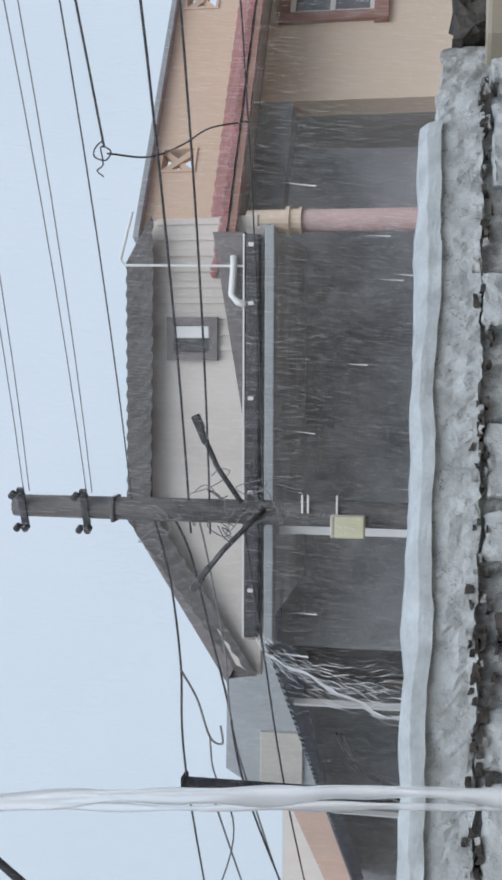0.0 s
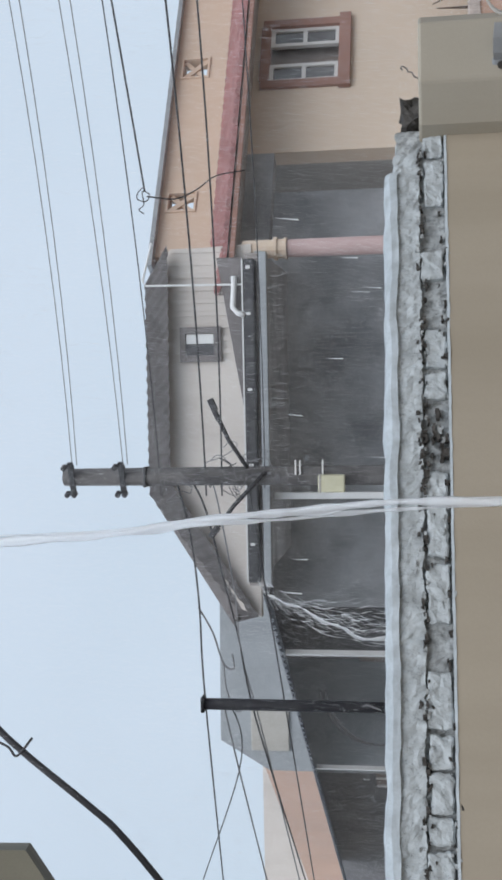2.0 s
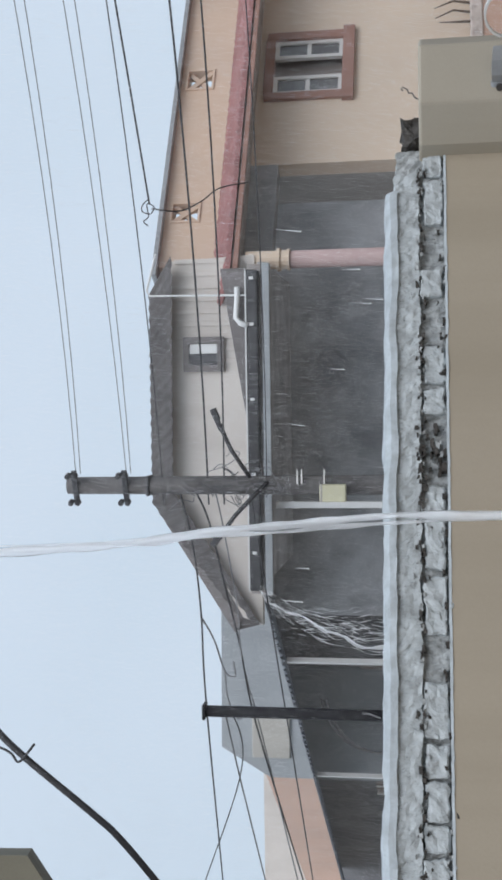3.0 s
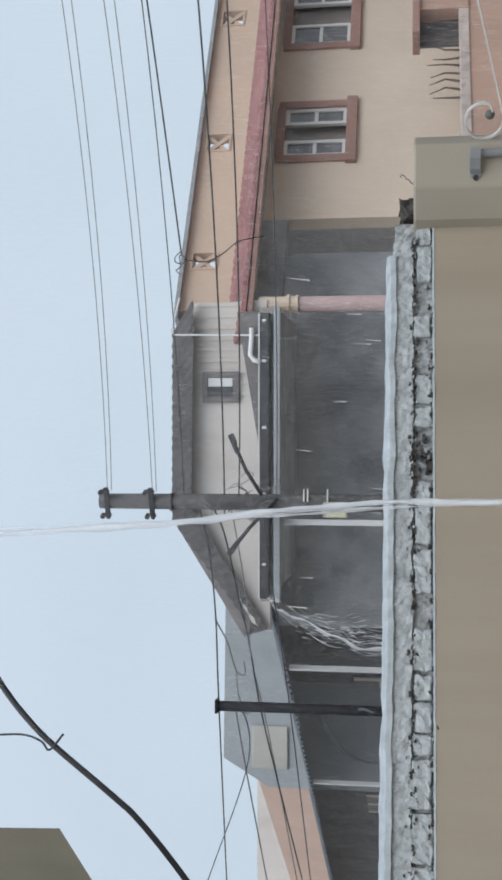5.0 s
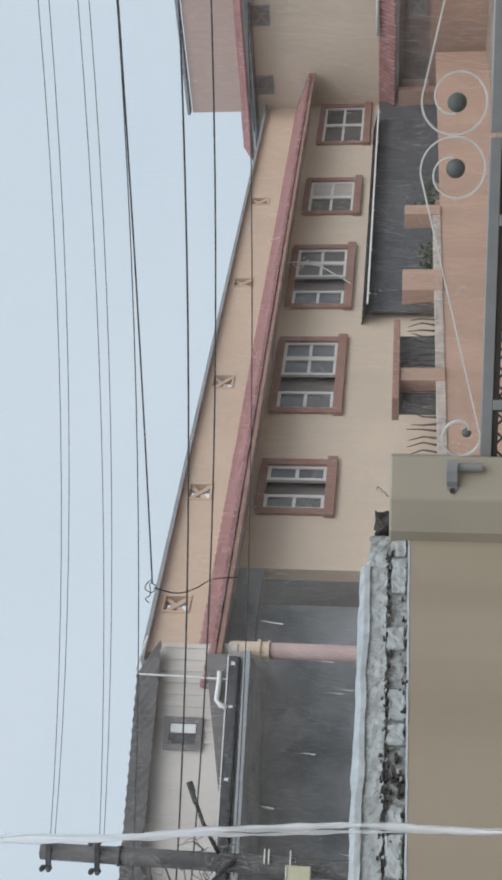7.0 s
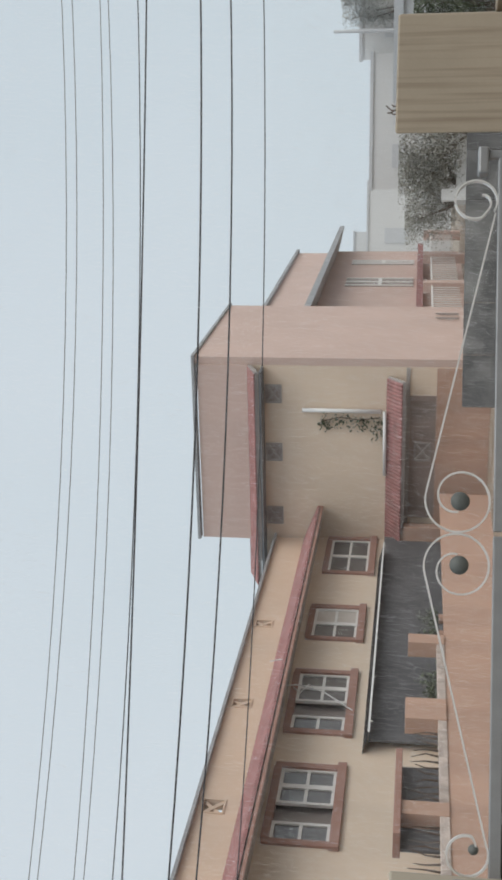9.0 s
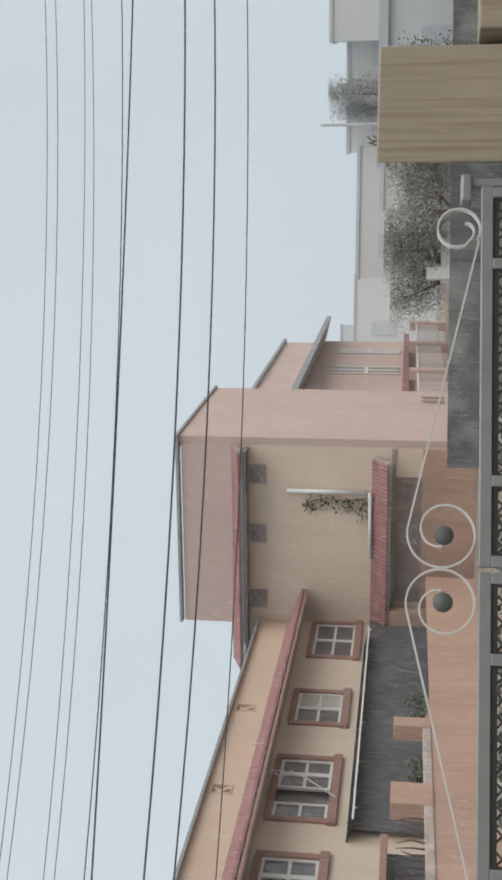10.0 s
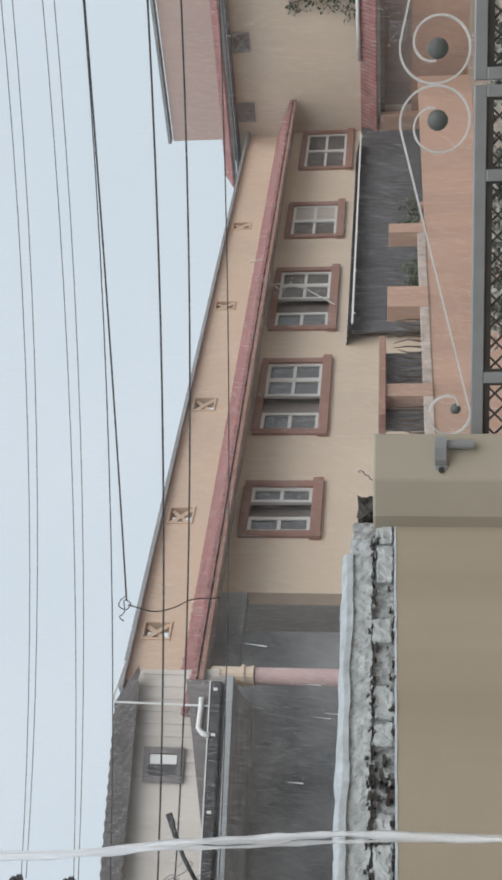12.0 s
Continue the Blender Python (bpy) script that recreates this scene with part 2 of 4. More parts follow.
def tube(bm, pts, r, sides=8, taper=None):
    """A round bar along points."""
    pts = [Vector(p) for p in pts]
    rings = []
    for i, p in enumerate(pts):
        d = (pts[min(i + 1, len(pts) - 1)] - pts[max(i - 1, 0)]).normalized()
        a = d.orthogonal().normalized() if not rings else (last - last.dot(d) * d).normalized()
        last = a
        b = d.cross(a)
        rr = r if taper is None else r + (taper - r) * i / (len(pts) - 1)
        rings.append([bm.verts.new(p + rr * (math.cos(2 * math.pi * k / sides) * a + math.sin(2 * math.pi * k / sides) * b)) for k in range(sides)])
    for q, s in zip(rings, rings[1:]):
        for k in range(sides):
            bm.faces.new((q[k], q[(k + 1) % sides], s[(k + 1) % sides], s[k]))
    bm.faces.new(rings[0][::-1])
    bm.faces.new(rings[-1])
    return bm


def ribbon(bm, pts, side, half, thick):
    """A flat bar along points, broad along side."""
    pts, side = [Vector(p) for p in pts], Vector(side).normalized()
    rings = []
    for i, p in enumerate(pts):
        d = (pts[min(i + 1, len(pts) - 1)] - pts[max(i - 1, 0)]).normalized()
        n = d.cross(side).normalized()
        rings.append([bm.verts.new(p + a * half * side + b * thick * n) for a, b in ((-1, -1), (1, -1), (1, 1), (-1, 1))])
    for q, s in zip(rings, rings[1:]):
        for k in range(4):
            bm.faces.new((q[k], q[(k + 1) % 4], s[(k + 1) % 4], s[k]))
    bm.faces.new(rings[0][::-1])
    bm.faces.new(rings[-1])
    return bm


def smooth_path(pts, n=6):
    """Points along a rounded line through pts."""
    P = [Vector(p) for p in pts]
    P = [2 * P[0] - P[1]] + P + [2 * P[-1] - P[-2]]
    out = []
    for a, b, c, d in zip(P, P[1:], P[2:], P[3:]):
        for i in range(n):
            t = i / n
            out.append(0.5 * (2 * b + (c - a) * t + (2 * a - 5 * b + 4 * c - d) * t * t + (3 * b - a - 3 * c + d) * t ** 3))
    return out + [P[-2]]


def mesh_of(name, bm, material, smooth=False):
    bmesh.ops.recalc_face_normals(bm, faces=bm.faces)
    me = bpy.data.meshes.new(name)
    bm.to_mesh(me)
    bm.free()
    me.materials.append(material)
    if smooth:
        me.shade_smooth()
    return me


def part(name, bm, material, parent, label="", smooth=False, m=None):
    ob = new(name, mesh_of(name, bm, material, smooth))
    ob.parent = parent
    if m is not None:
        ob.matrix_local = m
    if label:
        tagged(ob, label)
    return ob


def thing(name, m, label, category, group="", kind=""):
    ob = new(name)
    ob.empty_display_size = 0.1
    ob.matrix_world = m
    return tagged(ob, label, category, group, kind)


def solo(name, bm, material, m, label, category="", group="", kind="", smooth=False):
    ob = new(name, mesh_of(name, bm, material, smooth))
    ob.matrix_world = m
    return tagged(ob, label, category, group, kind)


# frames: x along the face, y away from the road, z up
HOUSE = pose(-6.797, 11.780, 0, 0, 0, 29.985)
# the yard's own wall and gate are drawn at 10 : 13 round a point at eye height; FOOT is the ground in that drawing
YARD = pose(0, 0, 1.9) @ Matrix.Scale(1.3, 4) @ pose(0, 0, -1.9)
FOOT = 1.9 - 1.9 / 1.3
WALLM = YARD @ pose(1.10, 6.20, 0, 0, 0, 20.0)
GATEM = YARD @ pose(1.62, 6.17, 0, 0, 0, -33.0)
ROADM = pose(-0.78, 14.5, 0, 0, 0, -33.0)

# ---------------------------------------------------------------- ground
bm = bmesh.new()
bmesh.ops.create_grid(bm, x_segments=40, y_segments=40, size=600)
solo("ground", bm, EARTH, pose(0, 0, 0), "wet brown earth reaching to the horizon", kind="structure")
solo("road", boxes((-60, 90, -1.7, 2.2, -0.05, 0.012)), ASPHALT, pose(*(ROADM @ Vector((0, -2.2, 0))), 0, 0, -33), "wet dark road between compound wall and house", kind="structure")

# ---------------------------------------------------------------- peach house
house = thing("house", HOUSE, "peach and mustard plastered house with red tiled eaves and white windows", "house")
WINDOWS = [(12.99, 14.28, 3.01, 4.25), (15.57, 17.83, 3.01, 4.27), (18.86, 21.21, 2.98, 4.27), (22.56, 24.2, 2.95, 4.2), (25.97, 28.16, 2.85, 4.1)]
def pierced(x0, x1, z0, z1, holes, y0, y1):
    """One wall with rectangular openings through it: holes of (x0, x1, z0, z1)."""
    xs = sorted({x0, x1, *(h[0] for h in holes), *(h[1] for h in holes)})
    zs = sorted({z0, z1, *(h[2] for h in holes), *(h[3] for h in holes)})
    solid = lambda i, j: 0 <= i < len(xs) - 1 and 0 <= j < len(zs) - 1 and not any(h[0] <= xs[i] < h[1] and h[2] <= zs[j] < h[3] for h in holes)
    bm, vs = bmesh.new(), {}

    def v(i, j, y):
        if (i, j, y) not in vs:
            vs[i, j, y] = bm.verts.new((xs[i], y, zs[j]))
        return vs[i, j, y]

    for i in range(len(xs) - 1):
        for j in range(len(zs) - 1):
            if not solid(i, j):
                continue
            bm.faces.new((v(i, j, y0), v(i + 1, j, y0), v(i + 1, j + 1, y0), v(i, j + 1, y0)))
            bm.faces.new((v(i, j + 1, y1), v(i + 1, j + 1, y1), v(i + 1, j, y1), v(i, j, y1)))
            for di, dj, a, b in ((-1, 0, (i, j), (i, j + 1)), (1, 0, (i + 1, j + 1), (i + 1, j)), (0, -1, (i + 1, j), (i, j)), (0, 1, (i, j + 1), (i + 1, j + 1))):
                if not solid(i + di, j + dj):
                    bm.faces.new((v(*a, y0), v(*b, y0), v(*b, y1), v(*a, y1)))
    return bm


# main wall with real openings
part("wall", pierced(11.8, 28.3, 0, 4.6, WINDOWS, 0, 0.25), CREAM, house, "cream plastered wall with rain stains")
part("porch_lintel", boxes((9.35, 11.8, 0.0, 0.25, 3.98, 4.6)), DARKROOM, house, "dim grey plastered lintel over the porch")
part("side_wall", boxes((11.8, 12.05, 0.25, 9, 0, 4.6)), GREYWALL, house)
# parapet with vent openings
VENTS = [(10.87, 11.16), (13.31, 13.65), (16.29, 16.63), (19.67, 19.95), (23.06, 23.34)]
part("parapet", pierced(10.1, 28.1, 4.6, 5.5, [(a, b, 5.04, 5.4) for a, b in VENTS], 0, 0.2), MUSTARD, house, "mustard plastered parapet band")
for a, b in VENTS:
    v = part("vent", pierced(a - 0.03, b + 0.03, 5.01, 5.43, [(a, b, 5.04, 5.40)], -0.02, 0.0), MUSTARD, house, "small opening crossed by bars")
    for sgn in (1, -1):
        bm = bmesh.new()
        tube(bm, [(a, 0.06 + 0.012 * sgn, 5.22 - sgn * 0.17), (b, 0.06 + 0.012 * sgn, 5.22 + sgn * 0.17)], 0.045, 4)
        part("cross_bar", bm, MUSTARD, v)
part("roof_deck", boxes((12.06, 28.0, 0.26, 9, 4.52, 4.6)), SHEETGREY, house)
part("roof_slab", boxes((9.9, 28.1, -0.12, 0.3, 5.5, 5.56)), SHEETGREY, house, "thin grey roof edge")


def tile_eave(name, x0, x1, drop_z, top_z, out, m_parent, step=0.17):
    """A tiled pent eave: a sloping bed, and a row of barrel tiles with round ends."""
    bed = prism([(-out, drop_z), (0.05, top_z), (0.05, top_z - 0.1), (-out, drop_z - 0.08)], x0, x1, lambda a, b, d: (d, a, b))
    e = part(name, bed, SOFFIT, m_parent)
    n = int((x1 - x0) / step)
    bm = bmesh.new()
    for i in range(n):
        x = x0 + (i + 0.5) * step
        sides = 6
        ra, rb = [], []
        for k in range(sides + 1):
            a = math.pi * k / sides
            dx, dz = 0.52 * step * math.cos(a), 0.42 * step * math.sin(a)
            ra.append(bm.verts.new((x + dx, -out - 0.05 - 0.012 * math.sin(i * 2.3), drop_z + dz)))
            rb.append(bm.verts.new((x + dx, 0.05, top_z + dz)))
        for k in range(sides):
            bm.faces.new((ra[k], ra[k + 1], rb[k + 1], rb[k]))
        bm.faces.new(ra)
    tagged(part("roof_tiles", bm, TILE, e, "red barrel tiles"), kind="stuff")
    return e


def corrugated_flat(x0, x1, y0, y1, z0, z1):
    """A ribbed sheet that rises from y0 to y1."""
    bm = bmesh.new()
    n = int((x1 - x0) / 0.05)
    lo, hi = [], []
    for i in range(n + 1):
        x, w = x0 + (x1 - x0) * i / n, 0.012 * math.sin(i * 1.57)
        lo.append(bm.verts.new((x, y0, z0 + w)))
        hi.append(bm.verts.new((x, y1, z1 + w)))
    for i in range(n):
        bm.faces.new((lo[i], lo[i + 1], hi[i + 1], hi[i]))
    bmesh.ops.solidify(bm, geom=bm.faces[:], thickness=0.01)
    return bm


part("fascia", boxes((9.05, 28.1, -0.95, -0.92, 4.235, 4.30), bevel=0.006), REDFRAME, house, "red-brown fascia strip under the tiles")
part("soffit", prism([(-0.92, 4.225), (0.0, 4.36), (0.0, 4.40), (-0.92, 4.265)], 9.05, 28.1, lambda a, b, d: (d, a, b)), SOFFIT, house, "grey weathered sloping soffit")
tile_eave("eave", 9.05, 28.1, 4.32, 4.72, 0.92, house)


def window(s0, s1, z0, z1, parent, pattern):
    """pattern: s a white sash, g an open dark leaf, p a pale curtained sash."""
    f = 0.12
    fr = part("window", boxes((s0 - 0.02, s0 + f, -0.05, 0.1, z0 + f, z1), (s1 - f, s1 + 0.02, -0.05, 0.1, z0 + f, z1), (s0 + f, s1 - f, -0.05, 0.1, z1 - f, z1 + 0.02),
                              (s0 - 0.06, s1 + 0.06, -0.09, 0.1, z0 - 0.05, z0 + f), bevel=0.008), REDFRAME, parent, "red-brown framed window with white sashes")
    lw = (s1 - s0 - 2 * f) / len(pattern)
    for i, kind in enumerate(pattern):
        a, b, c, d = s0 + f + i * lw, s0 + f + (i + 1) * lw, z0 + f, z1 - f
        if kind == "g":
            continue
        g = 0.06
        mz = (c + d) / 2
        part("sash", boxes((a, a + g, 0.0, 0.06, c, d), (b - g, b, 0.0, 0.06, c, d), (a + g, b - g, 0.0, 0.06, c, c + g), (a + g, b - g, 0.0, 0.06, d - g, d),
                           (a + g, b - g, 0.005, 0.055, mz - g / 2, mz + g / 2)), WHITEPAINT, fr, "white painted sash")
        for q0, q1 in ((c + g, mz - g / 2), (mz + g / 2, d - g)):
            part("pane", boxes((a + g, b - g, 0.03, 0.036, q0, q1)), CURTAIN if kind == "p" else PANE, fr)
    part("dim_room", boxes((s0, s1, 0.2, 0.22, z0, z1)), SHUTTER, fr)


for (s0, s1, z0, z1), pattern in zip(WINDOWS, ("sgs", "sgss", "sgss", "sp", "ss")):
    window(s0, s1, z0, z1, house, pattern)
bm = bmesh.new()
tube(bm, [(19.84, -0.98, 4.62), (20.0, -0.95, 4.4), (20.1, -0.3, 4.33), (20.3, -0.2, 4.09), (20.1, -0.2, 3.6), (19.6, -0.12, 2.98)], 0.014, 5)
solo("white_cable", bm, PLASTICWHITE, HOUSE, "white cable hanging before a window", "cable")
bm = bmesh.new()
tube(bm, [(20.2, -0.2, 4.2), (19.95, -0.22, 4.05), (20.35, -0.2, 3.9), (20.15, -0.2, 3.75)], 0.012, 5)
solo("white_cable", bm, PLASTICWHITE, HOUSE, "white cable hanging before a window", "cable")

# projecting wing: x along the house, y away from the road
wing_m = pose(28.2, -4.78, 0)
part("wing_wall", boxes((0, 0.22, 0, 5.5, 0, 6.2)), CREAM, house, "cream plastered wing wall with damp patches", m=wing_m)
part("wing_front", boxes((0.0, 6.1, -0.2, -0.004, 0, 7.58)), PINK, house, "pink plastered end wall", m=wing_m)
part("wing_parapet", boxes((-0.06, 0.2, 0.0, 4.86, 6.2, 7.52)), PINK, house, "pink plastered parapet", m=wing_m)
part("wing_roof", boxes((0.2, 6.1, 0.0, 4.86, 7.3, 7.4)), SHEETGREY, house, m=wing_m)
part("wing_coping", boxes((-0.14, 6.2, -0.26, 0.14, 7.58, 7.66), (-0.14, 0.14, 0.14, 4.9, 7.58, 7.66), bevel=0.01), SHEETGREY, house, "thin grey coping", m=wing_m)
part("wing_side", boxes((5.9, 6.1, 0.0, 4.86, 0, 7.3)), PINK, house, m=wing_m)
turn = wing_m @ pose(0, 0, 0, 0, 0, -90)
for nm, z, zt, y0, y1, out in (("wing_eave", 5.93, 6.22, 0.0, 5.95, 0.65), ("lower_eave", 2.2, 2.62, 0.25, 5.2, 0.5)):
    e = tile_eave(nm, -y1, -y0, z, zt, out, house, 0.10)
    e.matrix_local = turn
# soffit colour is darkened to carry the shade under the eave
part("wing_soffit", boxes((-0.62, 0.0, 0.05, 5.9, 5.78, 5.84)), SHADEGREY, house, m=wing_m)
part("wing_beam", boxes((-0.03, 0.0, 0.02, 4.76, 2.02, 2.12)), SOFFIT, house, m=wing_m)
# thin patch, darker than the cream wall, between lower eave and coral base
part("dark_wall_patch", boxes((-0.016, 0.0, 0.75, 4.1, 1.352, 2.018)), GREYBROWN, house, "darker grey-brown wall patch under the lower eave", m=wing_m)
part("wing_base", boxes((-0.04, 0.0, 0.02, 4.78, 0, 1.35)), CORAL, house, "coral plastered base", m=wing_m)
part("porch_pier", boxes((-0.5, -0.2, 4.2, 4.6, 0, 2.2), bevel=0.01), CORAL, house, m=wing_m)
for y, z in ((0.55, 5.36), (2.15, 5.36), (3.95, 5.36), (2.05, 1.5)):
    v = part("vent", boxes((-0.02, 0.0, y, y + 0.42, z, z + 0.36)), SHUTTER, house, m=wing_m)
    for sgn in (1, -1):
        bm = bmesh.new()
        tube(bm, [(-0.035, y, z + 0.18 - sgn * 0.17), (-0.035, y + 0.42, z + 0.18 + sgn * 0.17)], 0.035, 4)
        part("cross_bar", bm, SOFFIT, v)
    part("vent_rim", pierced(y - 0.04, y + 0.46, z - 0.04, z + 0.40, [(y, y + 0.42, z, z + 0.36)], 0.02, 0.05), SOFFIT, v, m=pose(0, 0, 0, 0, 0, 90))
bm = bmesh.new()
tube(bm, [(-0.09, 1.17, 4.78), (-0.09, 1.17, 2.74)], 0.055, 10)
part("drain_pipe", bm, PLASTICWHITE, house, "white plastic drain pipe", smooth=True, m=wing_m)
bm = bmesh.new()
tube(bm, [(-0.12, 1.17, 2.66), (-0.12, 2.9, 2.64)], 0.045, 10)
part("drain_pipe", bm, PLASTICWHITE, house, "white plastic drain pipe", smooth=True, m=wing_m)

# farther part of the house
FARH = pose(34.4, -3.0, 0)
part("far_wall", boxes((0, 21, 0.0, 0.22, 0, 6.0)), PINK, house, "pale pink far wall", m=FARH)
part("far_parapet", boxes((0, 20.5, 0.0, 0.2, 6.0, 7.6)), PINK, house, m=FARH)
part("far_coping", boxes((0, 20.7, -0.15, 0.3, 7.6, 7.72)), SHEETGREY, house, m=FARH)
part("far_eave", prism([(-1.1, 5.5), (0.0, 5.75), (0.0, 6.2), (-1.1, 5.72)], 0, 21.8, lambda a, b, d: (d, a, b)), SHEETGREY, house, "grey sheet eave", m=FARH)
part("far_cornice", boxes((0, 21.2, -0.35, 0.0, 1.7, 1.95)), TILE, house, m=FARH)
for a, b in ((4.6, 6.8), (12.6, 14.2), (17.5, 18.4)):
    w = part("far_window", boxes((a, b, -0.03, 0.0, 2.1, 4.9)), SHUTTER, house, m=FARH)
    part("far_sash", boxes((a, a + 0.15, -0.06, -0.03, 2.1, 4.9), (b - 0.15, b, -0.06, -0.03, 2.1, 4.9), ((a + b) / 2 - 0.08, (a + b) / 2 + 0.08, -0.06, -0.03, 2.1, 4.9), (a + 0.15, b - 0.15, -0.055, -0.03, 3.4, 3.55)), WHITEPAINT, w)
for i in range(3):
    part("far_pier", boxes((8 + i * 6, 8.5 + i * 6, -1.1, -0.7, 0, 1.7)), PINK, house, m=FARH)
rail = thing("far_railing", HOUSE @ FARH, "white metal railing before the far rooms", "railing")
part("top_bar", boxes((2, 21, -1.0, -0.95, 1.35, 1.42)), WHITEPAINT, rail)
for i in range(48):
    part("bar", boxes((2.2 + i * 0.39, 2.25 + i * 0.39, -0.99, -0.96, 0.4, 1.35)), WHITEPAINT, rail)

# creeper on the wing wall
rnd = random.Random(4)
creeper = thing("creeper", HOUSE @ wing_m, "sparse green creeper hanging on the cream wall", "plant")
bm = bmesh.new()
tube(bm, [(-0.05, 1.35, 2.75), (-0.06, 1.42, 3.3), (-0.05, 1.36, 3.8), (-0.06, 1.45, 4.2), (-0.05, 1.6, 4.35)], 0.012, 5)
part("stem", bm, BARK, creeper)


def leaves(bm, spots, size, rnd):
    for p in spots:
        q = Euler((rnd.uniform(-0.9, 0.9), rnd.uniform(-0.9, 0.9), rnd.uniform(0, 6.3))).to_matrix()
        z = size * rnd.uniform(0.6, 1.3)
        v = [bm.verts.new(Vector(p) + q @ Vector(c)) for c in ((-z, 0, 0), (0, -z * 0.55, z * 0.2), (z, 0, 0), (0, z * 0.55, z * 0.2))]
        bm.faces.new((v[0], v[1], v[2]))
        bm.faces.new((v[0], v[2], v[3]))


bm = bmesh.new()
leaves(bm, [(-0.08 + rnd.uniform(-0.05, 0.02), rnd.gauss(1.5, 0.12), rnd.uniform(3.1, 4.35)) for _ in range(110)] + [(-0.12, rnd.gauss(1.55, 0.15), rnd.gauss(2.85, 0.1)) for _ in range(60)], 0.06, rnd)
tagged(part("leaves", bm, LEAF, creeper), kind="stuff")

# porch canopy and terrace in front of the house
canopy = thing("porch_canopy", HOUSE, "dark sheet porch canopy with a white edge and dim porch below", "canopy")
part("canopy_sheet", corrugated_flat(18.3, 26.81, -0.5, 0.0, 2.59, 2.71), DARKMETAL, canopy)
part("edge_strip", boxes((18.28, 26.83, -0.525, -0.505, 2.575, 2.612)), PLASTICWHITE, canopy, "white metal edge")
for i in range(6):
    part("bracket", boxes((18.6 + i * 1.6, 18.63 + i * 1.6, -0.535, -0.525, 2.535, 2.585)), WHITEPAINT, canopy)
# flat dark panel in place of the dim porch depth
part("porch_shade_panel", boxes((18.5, 27.9, -0.2, -0.15, 0, 2.61)), DARKPANEL, canopy, "dark panel standing for the dim porch under the canopy")
terrace = thing("terrace_wall", HOUSE, "coral plastered terrace wall with short piers before the house", "terrace wall")
part("terrace_face", boxes((9, 27.6, -1.6, -1.4, 0, 1.22)), CORAL, terrace, "coral plaster with damp streaks")
for a, b, h in ((14.45, 14.78, 1.95), (17.05, 17.72, 1.93), (19.7, 20.05, 1.91)):
    p = part("pier", boxes((a, b, -1.64, -1.32, 1.22, h), bevel=0.012), CORAL, terrace)
part("pier_cap", boxes((13.9, 16.05, -1.7, -1.25, 1.95, 2.06), bevel=0.012), REDFRAME, terrace, "red-brown capping")
# dark panel added for the shade inside the recess
part("recess", boxes((13.95, 16.0, -1.38, -1.33, 1.22, 1.95)), DARKPANEL, terrace, "dark panel standing for the shaded recess behind the pier")
part("ledge", boxes((9, 19.7, -1.625, -1.385, 1.22, 1.37), bevel=0.015), LEDGE, terrace, "weathered pale cement ledge")
spikes = thing("spike_fence", HOUSE, "row of bent dark spikes on the terrace wall", "fence")
rnd = random.Random(9)
for i in range(26):
    x = 12.7 + i * 0.165
    bm = bmesh.new()
    tube(bm, [(x, -1.5, 1.36), (x + rnd.uniform(-0.06, 0.06), -1.51, 1.58), (x + rnd.uniform(-0.12, 0.12), -1.54, 1.80 + rnd.uniform(-0.06, 0.08))], 0.02, 5, 0.006)
    part("spike", bm, BARK, spikes)
for k, x in enumerate((18.3, 18.9, 20.7, 21.4)):
    pot = thing("potted_plant", HOUSE @ pose(x, -1.27, 1.1), "grey-green potted plant on the terrace wall", "plant", group="terrace plants")
    bm = bmesh.new()
    tube(bm, [(0, 0, 0), (0, 0, 0.1), (0, 0, 0.2)], 0.08, 10, 0.11)
    part("pot", bm, CORAL, pot)
    bm = bmesh.new()
    r2 = random.Random(k)
    leaves(bm, [(r2.gauss(0, 0.24), r2.gauss(0, 0.08), 0.22 + abs(r2.gauss(0, 0.16))) for _ in range(190)], 0.04, r2)
    tagged(part("leaves", bm, LEAF, pot), kind="stuff")

# ---------------------------------------------------------------- corner hall
hall = thing("corner_hall", pose(0, 15.8, 0), "white sheet-walled hall with a dark corrugated roof", "hall")
part("upper_wall", prism([(1.95, 4.05), (-2.65, 4.0), (-2.55, 4.25), (-1.0, 5.12), (1.9, 5.12)], 0, 0.15, lambda a, b, d: (a, d, b)), WHITEWALL, hall, "white stained sheet wall")


def corrugated(p00, p10, p01, p11, n, amp, depth_vec):
    """A corrugated sheet: waves across the first edge, from p00-p10 down to p01-p11."""
    bm = bmesh.new()
    p00, p10, p01, p11, dv = map(Vector, (p00, p10, p01, p11, depth_vec))
    top, bot = [], []
    for i in range(n * 4 + 1):
        f = i / (n * 4)
        w = amp * math.sin(2 * math.pi * i / 4 + 0.6)
        top.append(bm.verts.new(p00.lerp(p10, f) + dv * w))
        bot.append(bm.verts.new(p01.lerp(p11, f) + dv * w))
    for i in range(n * 4):
        bm.faces.new((top[i], top[i + 1], bot[i + 1], bot[i]))
    bmesh.ops.solidify(bm, geom=bm.faces[:], thickness=0.012)
    return bm


for i in range(9):
    part("wall_rib", boxes((1.86 - 0.155 * i, 1.92 - 0.155 * i, -0.018, -0.001, 4.42 if i < 2 else 4.12, 5.06), bevel=0.006), WHITEWALL, hall)
part("roof_sheet", corrugated((1.5, 0.12, 5.42), (-1.12, 0.12, 5.42), (1.95, -0.2, 5.05), (-0.95, -0.2, 5.08), 18, 0.009, (0, -0.6, 1)), GREYROOF, hall, "dark corrugated roofing")
